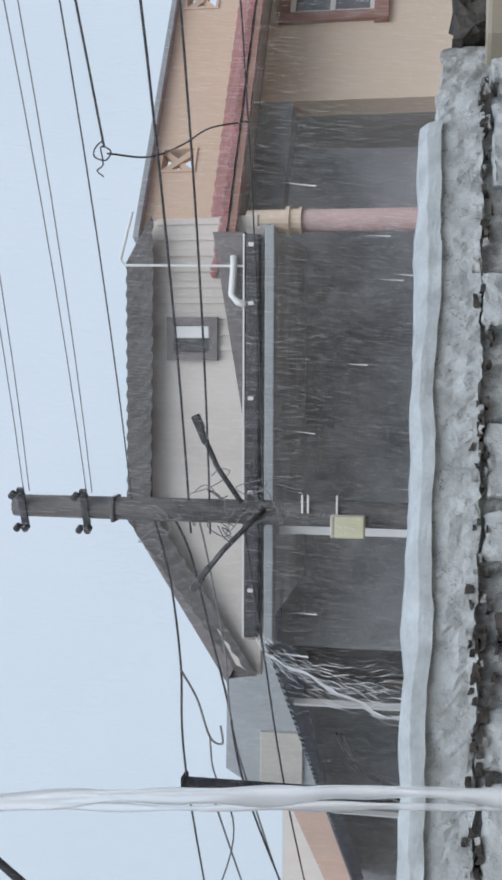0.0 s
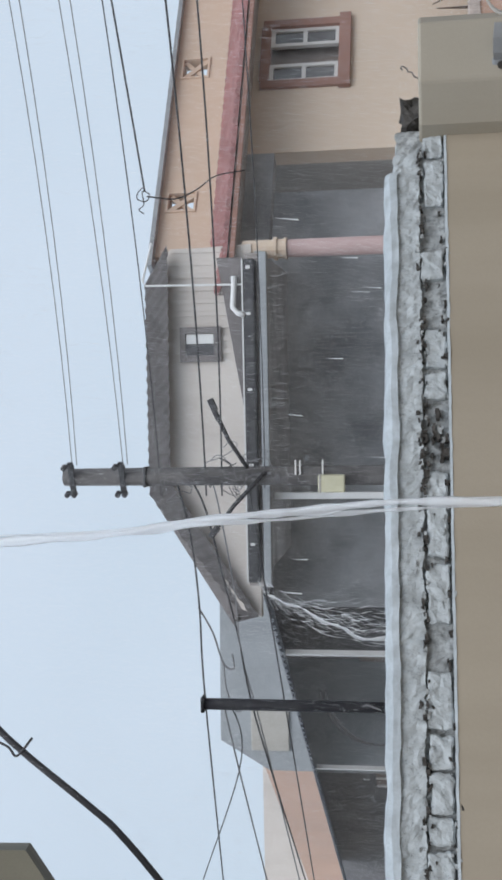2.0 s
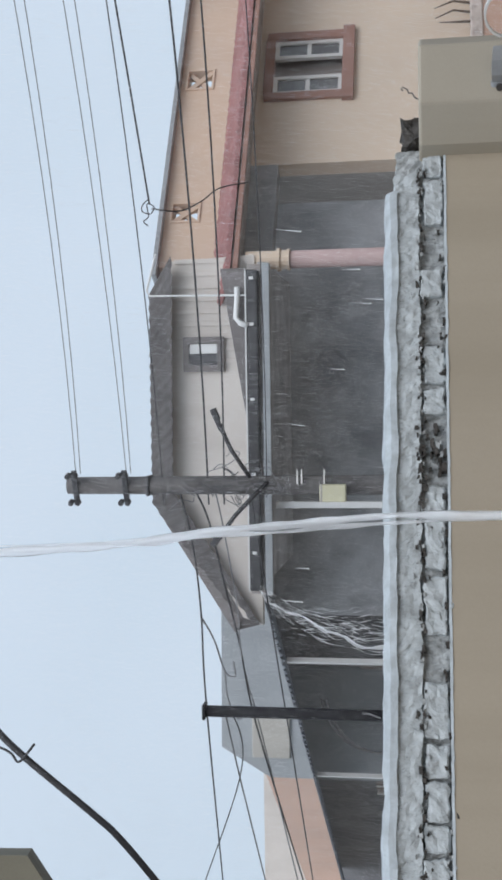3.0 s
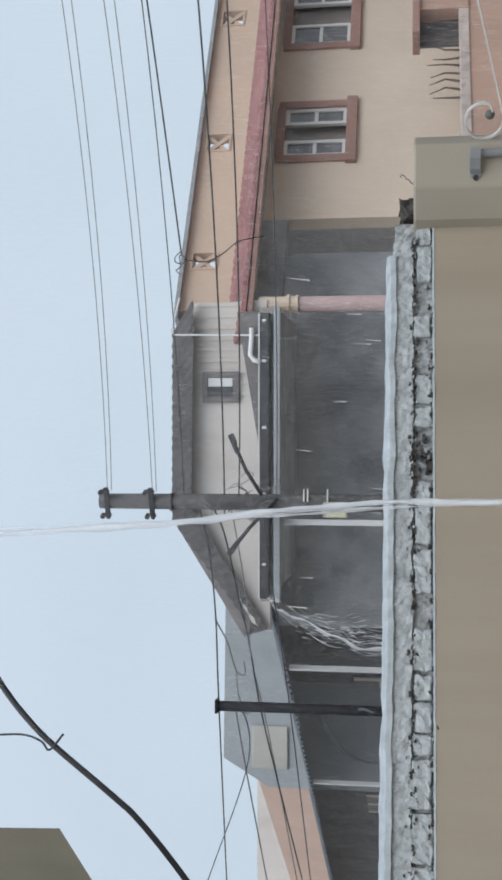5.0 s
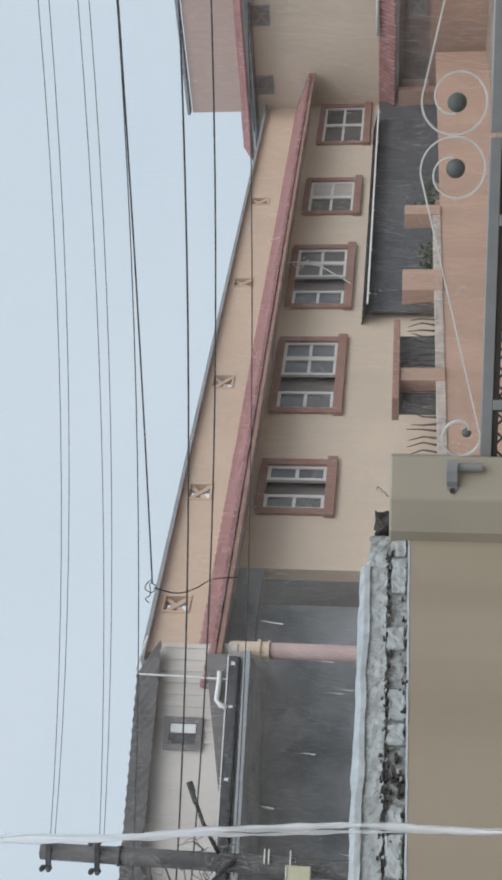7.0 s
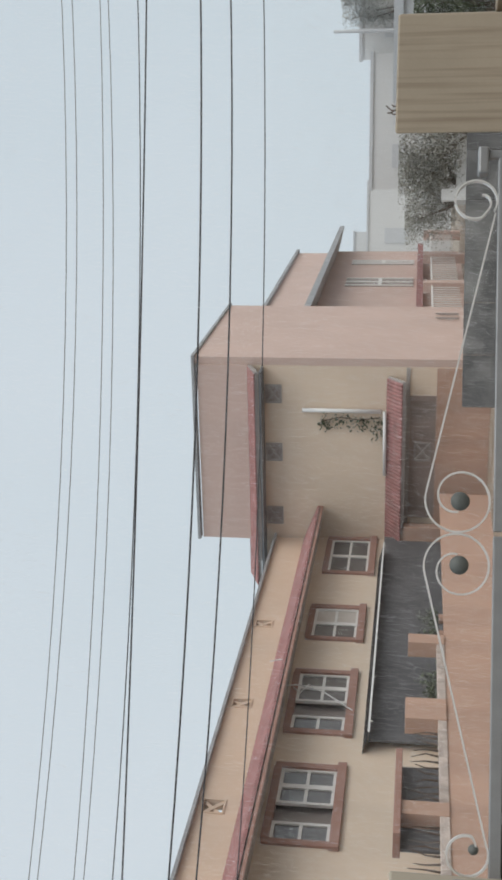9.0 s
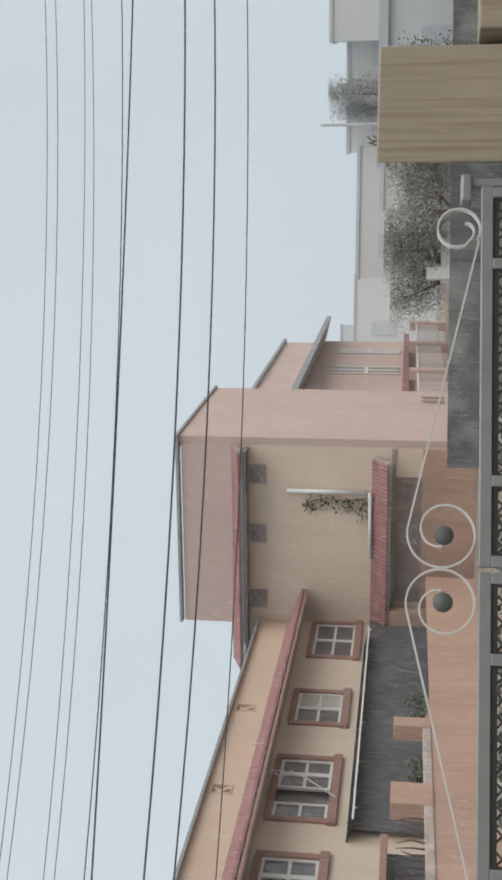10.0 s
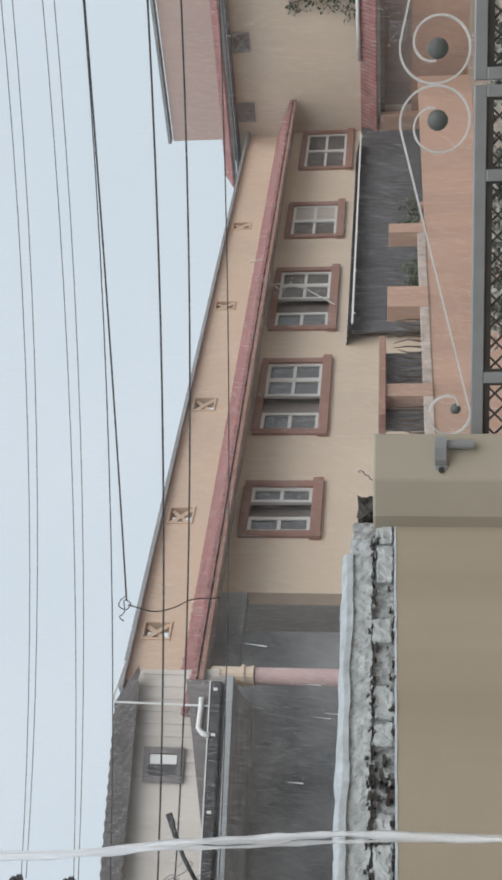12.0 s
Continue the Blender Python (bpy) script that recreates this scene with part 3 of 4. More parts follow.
part("roof_sheet", corrugated((-1.12, 0.12, 5.42), (-2.78, 0.3, 4.38), (-0.95, -0.2, 5.08), (-2.62, -0.1, 4.02), 12, 0.009, (0, -0.6, 1)), GREYROOF, hall, "dark corrugated roofing")
part("roof_top", prism([(1.5, 5.42), (-1.12, 5.42), (-2.78, 4.38), (-2.4, 4.2), (1.9, 4.2)], 0.14, 3.0, lambda a, b, d: (a, d, b)), GREYROOF, hall)
part("wedge_roof", prism([(1.75, 4.42), (1.75, 4.12), (-0.15, 4.1)], -0.35, -0.05, lambda a, b, d: (a, d, b)), GREYROOF, hall, "dark lean-to roof edge")
part("gutter", boxes((-2.15, 1.72, -0.45, -0.3, 3.95, 4.09), bevel=0.025), DARKMETAL, hall, "dark rain gutter")
part("gutter_lip", boxes((-2.15, 1.72, -0.462, -0.45, 4.088, 4.104)), PLASTICWHITE, hall)
for x in (1.6, 1.05, 0.15, -0.75, -1.7):
    part("bracket", boxes((x, x + 0.035, -0.47, -0.45, 4.0, 4.05)), PLASTICWHITE, hall)
part("beam", boxes((-2.2, 1.8, -0.43, -0.33, 3.81, 3.90), bevel=0.012), BLUECEMENT, hall, "pale blue-grey beam")
part("gutter_back", boxes((-2.2, 1.8, -0.32, -0.08, 3.84, 4.09)), SOFFIT, hall, "grey board behind the gutter")
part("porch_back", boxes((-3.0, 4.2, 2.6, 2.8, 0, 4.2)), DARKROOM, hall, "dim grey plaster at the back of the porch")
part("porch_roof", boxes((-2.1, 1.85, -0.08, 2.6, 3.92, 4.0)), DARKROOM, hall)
part("post", boxes((-1.17, -1.09, -0.16, -0.08, 0, 3.8), bevel=0.008), PLASTICWHITE, hall, "white painted post")
wf = part("window", boxes((0.52, 0.60, -0.06, 0.0, 4.44, 4.95), (0.87, 0.95, -0.06, 0.0, 4.44, 4.95), (0.60, 0.87, -0.06, 0.0, 4.44, 4.52), (0.60, 0.87, -0.06, 0.0, 4.88, 4.95)), GREYROOF, hall, "dark framed hatch")
part("pane", boxes((0.60, 0.74, -0.05, -0.01, 4.52, 4.88)), DARKMETAL, wf)
part("shutter", boxes((0.745, 0.86, -0.045, -0.02, 4.53, 4.87)), PLASTICWHITE, wf, "white hatch board")
bm = bmesh.new()
tube(bm, [(1.95, -0.4, 5.2), (1.5, -0.4, 5.32), (1.44, -0.4, 5.28), (1.43, -0.4, 4.7), (1.42, -0.4, 4.1)], 0.014, 6)
part("white_conduit", bm, PLASTICWHITE, hall, "thin white conduit")
bm = bmesh.new()
tube(bm, [(1.52, -0.42, 4.2), (1.4, -0.42, 4.2), (1.15, -0.42, 4.22), (1.08, -0.44, 4.16), (1.05, -0.46, 4.07)], 0.035, 8)
part("down_pipe", bm, PLASTICWHITE, hall, "white plastic pipe elbow", smooth=True)
col = thing("column", HOUSE @ pose(9.6, -0.75, 0), "round pink porch column with a cream capital", "column")
bm = bmesh.new()
tube(bm, [(0, 0, 0), (0, 0, 3.62)], 0.12, 16, 0.11)
part("shaft", bm, COLUMN, col, smooth=True)
bm = bmesh.new()
for z0, z1, r in ((3.62, 3.65, 0.135), (3.65, 3.74, 0.12), (3.74, 3.78, 0.145), (3.78, 4.17, 0.115)):
    tube(bm, [(0, 0, z0), (0, 0, z1)], r, 16)
part("capital", bm, CREAM, col)

# left wing going back
LEFT = pose(-2.07, 15.8, 0, 0, 0, 126.0)
lw = thing("long_shed", LEFT, "long low house with a grey corrugated roof and dim porch", "house")
part("roof_sheet", corrugated((0, 0, 4.03), (24, 0, 4.03), (0, -2.4, 4.75), (24, -2.4, 4.75), 110, 0.03, (0, 0, 1)), SLATE, lw, "grey corrugated roofing with a ragged edge")
# porch shade is in this wall's dark colour
part("porch_back", boxes((1.6, 32, -2.6, -2.4, 0, 4.74)), SHADEGREY, lw, "grey porch wall, coloured darker for the porch shade")
part("upper_wall", boxes((9.4, 32, -2.9, -2.62, 4.74, 6.1)), PEACH, lw, "peach plastered upper wall")
for x in (2.75, 7.9):
    part("post", boxes((x, x + 0.07, -0.15, -0.08, 0, 4.0)), PLASTICWHITE, lw, "white post")
for x in (8.0, 11.0, 15.0):
    w = part("window", boxes((x, x + 1.3, -2.4, -2.36, 2.1, 3.3)), SHUTTER, lw)
    part("sash", boxes((x, x + 0.1, -2.36, -2.33, 2.1, 3.3), (x + 0.6, x + 0.7, -2.36, -2.33, 2.1, 3.3), (x + 1.2, x + 1.3, -2.36, -2.33, 2.1, 3.3), (x + 0.1, x + 0.6, -2.36, -2.33, 2.7, 2.78), (x + 0.7, x + 1.2, -2.36, -2.33, 2.7, 2.78)), WHITEPAINT, w)
for k in range(2):
    bm = bmesh.new()
    tube(bm, [(5.5 + 2.6 * math.sin(i / 9 * 1.6), -0.6, 3.75 - 0.9 * (i / 9) ** 2 - 0.08 * k) for i in range(10)], 0.02, 6)
    part("hanging_cable", bm, GREYWIRE, lw)
tall = thing("concrete_building", pose(0, 24, 0), "pale grey flat-roofed concrete building beyond the shed", "building")
part("wall", prism([(-2.5, 0), (-2.5, 6.02), (-6.72, 6.07), (-7.3, 5.1), (-7.3, 0)], 0, 5, lambda a, b, d: (a, d, b)), BLUECEMENT, tall, "blue-grey cement wall")
part("band", boxes((-6.9, -6.0, -0.06, 0.0, 4.7, 5.45), bevel=0.02), PALECEMENT, tall, "pale cement render patch")
part("low_wall", boxes((-40, -12.6, 20, 25, 0, 8.2)), WHITEWALL, tall, "cream lower block")

# ---------------------------------------------------------------- water
def spans(r, n):
    """A random short stretch of n steps."""
    a = r.randrange(n - 8)
    return a, min(n, a + r.randrange(6, 9))


def water_sheet(name, path, width, m, label, seed, strands, parent=None):
    """Falling water: ragged, flattened strands that swell, twist and part along a path."""
    r = random.Random(seed)
    bm = bmesh.new()
    line = smooth_path(path, 14)
    for k in range(strands):
        ph, off, dep = r.uniform(0, 6.3), r.gauss(0, 0.35), r.gauss(0, 0.3)
        a, b = (0, len(line)) if k == 0 or strands < 4 else spans(r, len(line))
        if b - a < 6:
            continue
        rings = []
        for i in range(a, b):
            f = i / len(line)
            w = width(f)
            end = min(1.0, (i - a + 0.3) / 4, (b - i - 0.7) / 4)
            c = line[i] + Vector((w * (off * (k > 0) + 0.25 * math.sin(ph + 9 * f) + 0.08 * math.sin(3 * ph + 31 * f)), w * dep, 0))
            rx = w * ((0.30 if strands < 4 else 0.07) if k == 0 else (0.14 if strands < 4 else 0.02)) * (1 + 0.3 * math.sin(ph + 40 * f) + 0.25 * math.sin(2 * ph + 97 * f)) * max(end, 0.05)
            rings.append([bm.verts.new(c + Vector((rx * math.cos(q * 1.0472), rx * 0.5 * math.sin(q * 1.0472), 0))) for q in range(6)])
        for p, q in zip(rings, rings[1:]):
            for n in range(6):
                bm.faces.new((p[n], p[(n + 1) % 6], q[(n + 1) % 6], q[n]))
    ob = part(name, bm, WATER, parent, smooth=True) if parent else solo(name, bm, WATER, m, label, "water", smooth=True)
    ob.visible_shadow = False
    return ob


stream = thing("water_stream", pose(0, 0, 0), "thin ragged stream of rainwater falling before the compound wall", "water")
FALL = [(-0.86, 7.2, 7.6), (-0.72, 7.2, 5.8), (-0.61, 7.2, 4.4), (-0.55, 7.2, 3.6), (-0.49, 7.2, 3.0), (-0.45, 7.2, 2.5), (-0.42, 7.2, 2.0), (-0.40, 7.2, 1.2), (-0.39, 7.2, 0.0)]
for nm, shift, wide, seed in (("main_jet", 0.0, 0.06, 3), ("side_strand", 0.009, 0.035, 8), ("side_strand", -0.010, 0.03, 15), ("side_strand", 0.017, 0.016, 22)):
    water_sheet(nm, [(x + shift * (1 + 0.7 * math.sin(seed + 2.3 * z)), y, z) for x, y, z in FALL], lambda f, w=wide: w, pose(0, 0, 0), "", seed, 1, stream)
water_sheet("gutter_spill", [(-2.08, 15.3, 3.97), (-2.2, 15.25, 3.86), (-2.34, 15.2, 3.68), (-2.46, 15.15, 3.4), (-2.56, 15.1, 3.0), (-2.64, 15.1, 2.6), (-2.74, 15.1, 1.8)], lambda f: 0.10 + 0.25 * f, pose(0, 0, 0), "rainwater spilling from the end of the gutter", 5, 280)

# ---------------------------------------------------------------- rain
RAIN = mat("falling_rain", (0.86, 0.88, 0.90), 0.35, var=0.03, bump=0)
RAIN.node_tree.nodes["Principled BSDF"].inputs["Transmission Weight"].default_value = 0.3


def streaks(count, low, high, length, radius, seed, m):
    """Many thin slanting streaks of falling water in a box of air, each a slim three-sided drop that tapers upwards."""
    r = np.random.default_rng(seed)
    tip = r.uniform(low, high, (count, 3))
    fall = np.column_stack([r.normal(-0.10, 0.03, count), r.normal(0, 0.03, count), -np.ones(count)]) * r.uniform(*length, (count, 1))
    wide = radius * r.uniform(0.6, 1.4, (count, 1))
    ring = [tip + fall + wide * np.array([math.cos(a), math.sin(a), 0.0]) for a in (0.0, 2.094, 4.189)]
    verts = np.stack([tip, *ring], axis=1).reshape(-1, 3)
    k = 4 * np.arange(count)[:, None]
    faces = np.stack([k + [0, 1, 2], k + [0, 2, 3], k + [0, 3, 1]], axis=1).reshape(-1, 3)
    me = bpy.data.meshes.new("streaks")
    me.vertices.add(len(verts))
    me.vertices.foreach_set("co", verts.ravel())
    me.loops.add(faces.size)
    me.loops.foreach_set("vertex_index", faces.ravel())
    me.polygons.add(len(faces))
    me.polygons.foreach_set("loop_start", np.arange(0, faces.size, 3))
    me.update(calc_edges=True)
    me.materials.append(RAIN)
    ob = new("rain", me)
    ob.matrix_world = m
    return ob


# over the road and before the houses
tagged(streaks(420000, (-7, -2.2, 0.4), (25, 0.8, 7.2), (0.05, 0.12), 0.0003, 41, ROADM), "fine slanting rain over the road before the houses", "rain", kind="stuff")
drips = streaks(18, (-2.2, 14.85, 2.1), (2.4, 15.25, 3.8), (0.16, 0.38), 0.009, 43, pose(0, 0, 0))
drips.name = "eave_drips"
tagged(drips, "large drops of rainwater falling from the eaves", "water drops", kind="stuff")

# ---------------------------------------------------------------- compound wall
wall = thing("wall_compound", WALLM, "khaki plastered compound wall with bare cement blocks on top", "wall", kind="structure")
part("wall_body", boxes((-9, 0.12, 0, 0.2, FOOT, 1.85), bevel=0.004), KHAKI, wall, "khaki plastered face")


def ragged(bm, amount, freq, seed):
    """Pushes the vertices about by smooth noise."""
    for v in bm.verts:
        n = noise.noise_vector(v.co * freq + Vector((seed, seed * 1.7, 3.1)))
        n2 = noise.noise_vector(v.co * freq * 3.3 + Vector((seed, 9, seed)))
        v.co += (n + 0.45 * n2) * amount
    return bm


def slab(x0, x1, y0, y1, z0, z1, step):
    """A box cut into small faces, so that it can be roughened."""
    bm = box(bmesh.new(), x0, x1, y0, y1, z0, z1)
    for axis, lo, hi in ((0, x0, x1), (2, z0, z1)):
        n = max(1, int((hi - lo) / step))
        for i in range(1, n):
            co, no = [0, 0, 0], [0, 0, 0]
            co[axis], no[axis] = lo + (hi - lo) * i / n, 1
            bmesh.ops.bisect_plane(bm, geom=bm.verts[:] + bm.edges[:] + bm.faces[:], plane_co=co, plane_no=no)
    return bm


def strip(x0, x1, section, step, seed, amount, freq):
    """A long roughened body of a constant section (y, z), in short steps along x."""
    bm = bmesh.new()
    n = int((x1 - x0) / step)
    rings = [[bm.verts.new((x0 + (x1 - x0) * i / n, y, z)) for y, z in section] for i in range(n + 1)]
    k = len(section)
    for a, b in zip(rings, rings[1:]):
        for j in range(k):
            bm.faces.new((a[j], b[j], b[(j + 1) % k], a[(j + 1) % k]))
    bm.faces.new(rings[0])
    bm.faces.new(rings[-1][::-1])
    return ragged(bm, amount, freq, seed)


def dense(section, parts):
    """More points along a closed outline."""
    out = []
    for (a, b), (c, d) in zip(section, section[1:] + section[:1]):
        out += [(a + (c - a) * i / parts, b + (d - b) * i / parts) for i in range(parts)]
    return out


# core of mortar, then the render band above and the row of blocks below
core = strip(-9, 0.08, dense([(0.035, 1.85), (0.19, 1.85), (0.19, 2.05), (0.035, 2.05)], 6), 0.016, 1.0, 0.016, 26)
part("mortar_core", core, MORTAR, wall, "rough crumbling mortar")
band = strip(-9, -0.05, dense([(0.006, 1.957), (0.1, 1.957), (0.1, 2.06), (0.006, 2.06)], 7), 0.012, 5.0, 0.009, 30)
part("render_band", band, CEMENT, wall, "pitted cement render")
cop = strip(-9, -0.13, dense([(-0.012, 2.045), (0.21, 2.045), (0.21, 2.075), (0.10, 2.102), (0.02, 2.094), (-0.008, 2.072)], 3), 0.03, 3.0, 0.009, 8)
part("coping", cop, COPING, wall, "smooth wet cement coping")
rnd = random.Random(21)
x, k = 0.06, 0
while x > -5.2:
    w = rnd.uniform(0.09, 0.24)
    if not (-1.35 < x < -1.2 or rnd.random() < 0.08):
        d = rnd.uniform(0.0, 0.012)
        bm = slab(x - w, x - 0.007, d, 0.12, 1.858 + rnd.uniform(0, 0.01), 1.948 + rnd.uniform(-0.012, 0.012), 0.014)
        bmesh.ops.bevel(bm, geom=[e for e in bm.edges if e.calc_face_angle(0) > 1], offset=0.006, segments=1, affect="EDGES")
        part("cement_block", ragged(bm, 0.010, 30, k), CEMENT, wall)
    x -= w + rnd.uniform(0, 0.02)
    k += 1
part("plaster_lip", strip(-9, 0.1, dense([(-0.003, 1.846), (0.03, 1.846), (0.03, 1.856), (0.0, 1.856)], 1), 0.02, 8.0, 0.0025, 30), COPING, wall, "thin pale plaster edge")
for i in range(280):
    px, pz = rnd.uniform(-3.6, 0.0), rnd.choice((1.953, 1.953, 1.953, 1.86)) + rnd.gauss(0, 0.011)
    if i < 22:
        px, pz = rnd.gauss(-1.27, 0.045), rnd.uniform(1.86, 1.96)
    size = rnd.uniform(0.003, 0.009) * (1.6 if i < 22 else 1)
    bm = slab(px - size * rnd.uniform(0.6, 2.2), px + size * rnd.uniform(0.6, 2.2), 0.0, 0.03, pz - size * 0.7, pz + size * 0.7, 0.008)
    part("mortar_crumb", ragged(bm, 0.007, 60, i), ROCK if i < 14 or i % 3 else MORTAR, wall)

rub = solo("rubble_stone", ragged(slab(-0.085, 0.07, -0.06, 0.06, -0.02, 0.125, 0.02), 0.03, 15, 4), ROCK, WALLM @ pose(0.17, 0.07, 1.9), "dark broken rubble lump on the wall end", "stone")

pil = solo("gate_pillar", prism([(1.161, 6.145), (1.307, 6.032), (1.54, 6.04), (1.66, 6.36), (1.42, 6.52), (1.06, 6.36)], FOOT, 1.955, lambda a, b, d: (a, b, d)), PILLAR, YARD, "khaki plastered gate pillar at the bend of the wall", "pillar", group="gate pillars")
bev = pil.modifiers.new("worn_edge", "BEVEL")
bev.width, bev.segments, bev.limit_method = 0.012, 2, "ANGLE"
pr = solo("gate_pillar", prism([(4.745, 4.145), (5.31, 3.78), (5.68, 3.98), (5.12, 4.36)], FOOT, 2.025, lambda a, b, d: (a, b, d)), STREAKED, YARD, "broad khaki gate pillar with brown rain streaks", "pillar", group="gate pillars")
bev = pr.modifiers.new("worn_edge", "BEVEL")
bev.width, bev.segments, bev.limit_method = 0.01, 2, "ANGLE"
wr = solo("wall_gate_side", boxes((0.74, 6, 0.0, 0.2, FOOT, 1.5), bevel=0.01), STREAKED, GATEM @ pose(3.75, 0, 0), "khaki plastered wall beyond the gate pillar", kind="structure")
bm = bmesh.new()
tube(bm, [(1.37, 6.25, 1.94), (1.385, 6.25, 1.972), (1.405, 6.25, 1.982), (1.405, 6.25, 1.998), (1.42, 6.25, 2.002), (1.432, 6.25, 2.022), (1.424, 6.25, 2.028), (1.415, 6.25, 2.02)], 0.0028, 5)
solo("twisted_wire", bm, WIRE, YARD, "short twisted wire sticking out of the pillar", "wire")

# ---------------------------------------------------------------- gate
def bar(x0, x1, z0, z1, y=0.025):
    return boxes((x0, x1, -y, y, z0, z1), bevel=0.005)


def lattice(bm, x0, x1, z0, z1, step):
    """Crossed flat bars within a rectangle."""
    h = z1 - z0
    n = int((x1 - x0 + h) / step) + 1
    for sgn, y in ((1, -0.006), (-1, 0.006)):
        for i in range(n):
            a = x0 - h + i * step
            lo, hi = max(a, x0), min(a + h, x1)
            if hi - lo < 0.01:
                continue
            f = lambda q: z0 + (q - a) if sgn > 0 else z1 - (q - a)
            ribbon(bm, [(lo, y, f(lo)), (hi, y, f(hi))], (0, 1, 0), 0.005, 0.005)
    return bm


def spiral(cx, cz, r0, r1, a0, a1, n=40):
    return [(cx + (r0 + (r1 - r0) * i / n) * math.cos(a0 + (a1 - a0) * i / n), 0, cz + (r0 + (r1 - r0) * i / n) * math.sin(a0 + (a1 - a0) * i / n)) for i in range(n + 1)]


TOP = 1.485
for leaf in (0, 1):
    width = 1.955 if leaf else 1.75
    g = thing("gate_leaf", GATEM @ pose(1.62, 0, 0), "grey painted metal gate leaf with lattice and silver scrolls", "gate", group="gate leaves")
    sg = 1 if leaf else -1

    def q(x0, x1):
        return (x0, x1) if leaf else (-x1, -x0)

    part("top_rail", bar(*q(0.012, width), TOP - 0.058, TOP), GATE, g)
    part("bottom_rail", bar(*q(0.012, width), 0.50, 0.56), GATE, g)
    stiles = (0.012, 0.40, 1.51, width - 0.06) if leaf else (0.012, 0.39, 1.34, width - 0.06)
    for st in stiles:
        part("stile", bar(*q(st, st + 0.055), 0.56, TOP - 0.058), GATE, g)
    part("mid_rail", bar(*q(0.067, width - 0.06), 0.86, 0.91, 0.02), GATE, g)
    part("kick_sheet", boxes((*q(0.05, width - 0.03), -0.004, 0.004, 0.53, 0.88)), LATTICE, g)
    for a, b in zip(stiles, stiles[1:]):
        bm = lattice(bmesh.new(), *q(a + 0.055, b), 0.91, TOP - 0.058, 0.10)
        tagged(part("lattice", bm, LATTICE, g, "dark crossed lattice bars"), kind="stuff")
        part("lattice_edge", boxes((*q(a + 0.055, a + 0.067), -0.012, 0.012, 0.91, TOP - 0.058), (*q(b - 0.012, b), -0.012, 0.012, 0.91, TOP - 0.058), (*q(a + 0.067, b - 0.012), -0.012, 0.012, TOP - 0.09, TOP - 0.058)), LATTICE, g)
    if leaf:
        part("inner_frame", boxes((0.50, 0.53, -0.03, -0.01, 0.95, 1.37), (1.44, 1.47, -0.03, -0.01, 0.95, 1.37), (0.53, 1.44, -0.03, -0.01, 1.34, 1.37)), GATE, g)
    # scroll: rises from the hinge end, rounds the large curl and ends at a ball
    cx, cz, ro = 0.165, TOP + 0.175, 0.165
    end = width - (0.295 if leaf else 0.25)
    dx, dz = end - cx, TOP + 0.012 - cz
    lean = math.atan2(dz, dx) + math.acos(ro / math.hypot(dx, dz))
    curve = [(end, 0, TOP + 0.012)] + spiral(cx, cz, ro, 0.157, lean, 4.65, 30)
    curve += spiral(cx + 0.012, cz, 0.157, 0.07, 4.65, 9.45, 34)[1:]
    bm = bmesh.new()
    ribbon(bm, [(sg * x, y, z) for x, y, z in curve], (0, 1, 0), 0.016, 0.0045)
    part("scroll", bm, SILVER, g, "silver painted flat-bar scroll", smooth=False)
    small = spiral(end + 0.05, TOP + 0.105, 0.105, 0.09, 4.2, 9.7, 34) + spiral(end + 0.05, TOP + 0.105, 0.09, 0.055, 9.7, 10.3, 8)[1:] if not leaf else spiral(end + 0.07, TOP + 0.115, 0.112, 0.098, 4.2, 4.2 + 5.6, 34) + spiral(end + 0.07, TOP + 0.09, 0.07, 0.03, 3.6, 6.0, 10)[1:]
    bm = bmesh.new()
    ribbon(bm, [(sg * x, y, z) for x, y, z in small], (0, 1, 0), 0.016, 0.0045)
    part("small_scroll", bm, SILVER, g, "silver painted end curl")
    bm = bmesh.new()
    bmesh.ops.create_uvsphere(bm, u_segments=16, v_segments=10, radius=0.048)
    bmesh.ops.scale(bm, vec=(1, 0.7, 1), verts=bm.verts)
    part("ball", bm, BALL, g, "dark grey iron ball", smooth=True, m=pose(sg * (cx - 0.005), 0, cz - 0.01))
    if not leaf:
        bm = bmesh.new()
        bmesh.ops.create_uvsphere(bm, u_segments=12, v_segments=8, radius=0.026)
        part("small_ball", bm, BALL, g, "small grey iron ball", smooth=True, m=pose(sg * (end + 0.05 + 0.042 * math.cos(10.3)), 0, TOP + 0.105 + 0.042 * math.sin(10.3)))
    part("hinge_post", bar(*q(width + 0.002, width + 0.045), FOOT, TOP + 0.05, 0.02), GATE, g)
    h = part("hinge", boxes((*q(width - 0.09, width + 0.055), -0.05, 0.03, TOP + 0.052, TOP + 0.105), bevel=0.012), GATE, g, "worn grey hinge clamp")

clamp = thing("hinge_clamp", GATEM @ pose(-0.135, -0.205, 1.575), "worn grey hinge clamp bolted to the gate pillar", "hinge")
bm = bmesh.new()
ribbon(bm, [(0.0, -0.035, 0.06), (0.04, -0.055, 0.065), (0.09, -0.05, 0.065), (0.135, -0.02, 0.06)], (0, 0, 1), 0.027, 0.014)
part("strap", bm, GATE, clamp)
part("lug", boxes((-0.035, 0.012, -0.055, 0.03, 0.025, 0.095), bevel=0.012), GATE, clamp)
part("pin", tube(bmesh.new(), [(0.10, -0.01, 0.05), (0.10, -0.01, -0.09)], 0.022, 10), GATE, clamp)
part("bolt", tube(bmesh.new(), [(-0.012, -0.07, 0.06), (-0.012, -0.05, 0.06)], 0.014, 8), LATTICE, clamp)
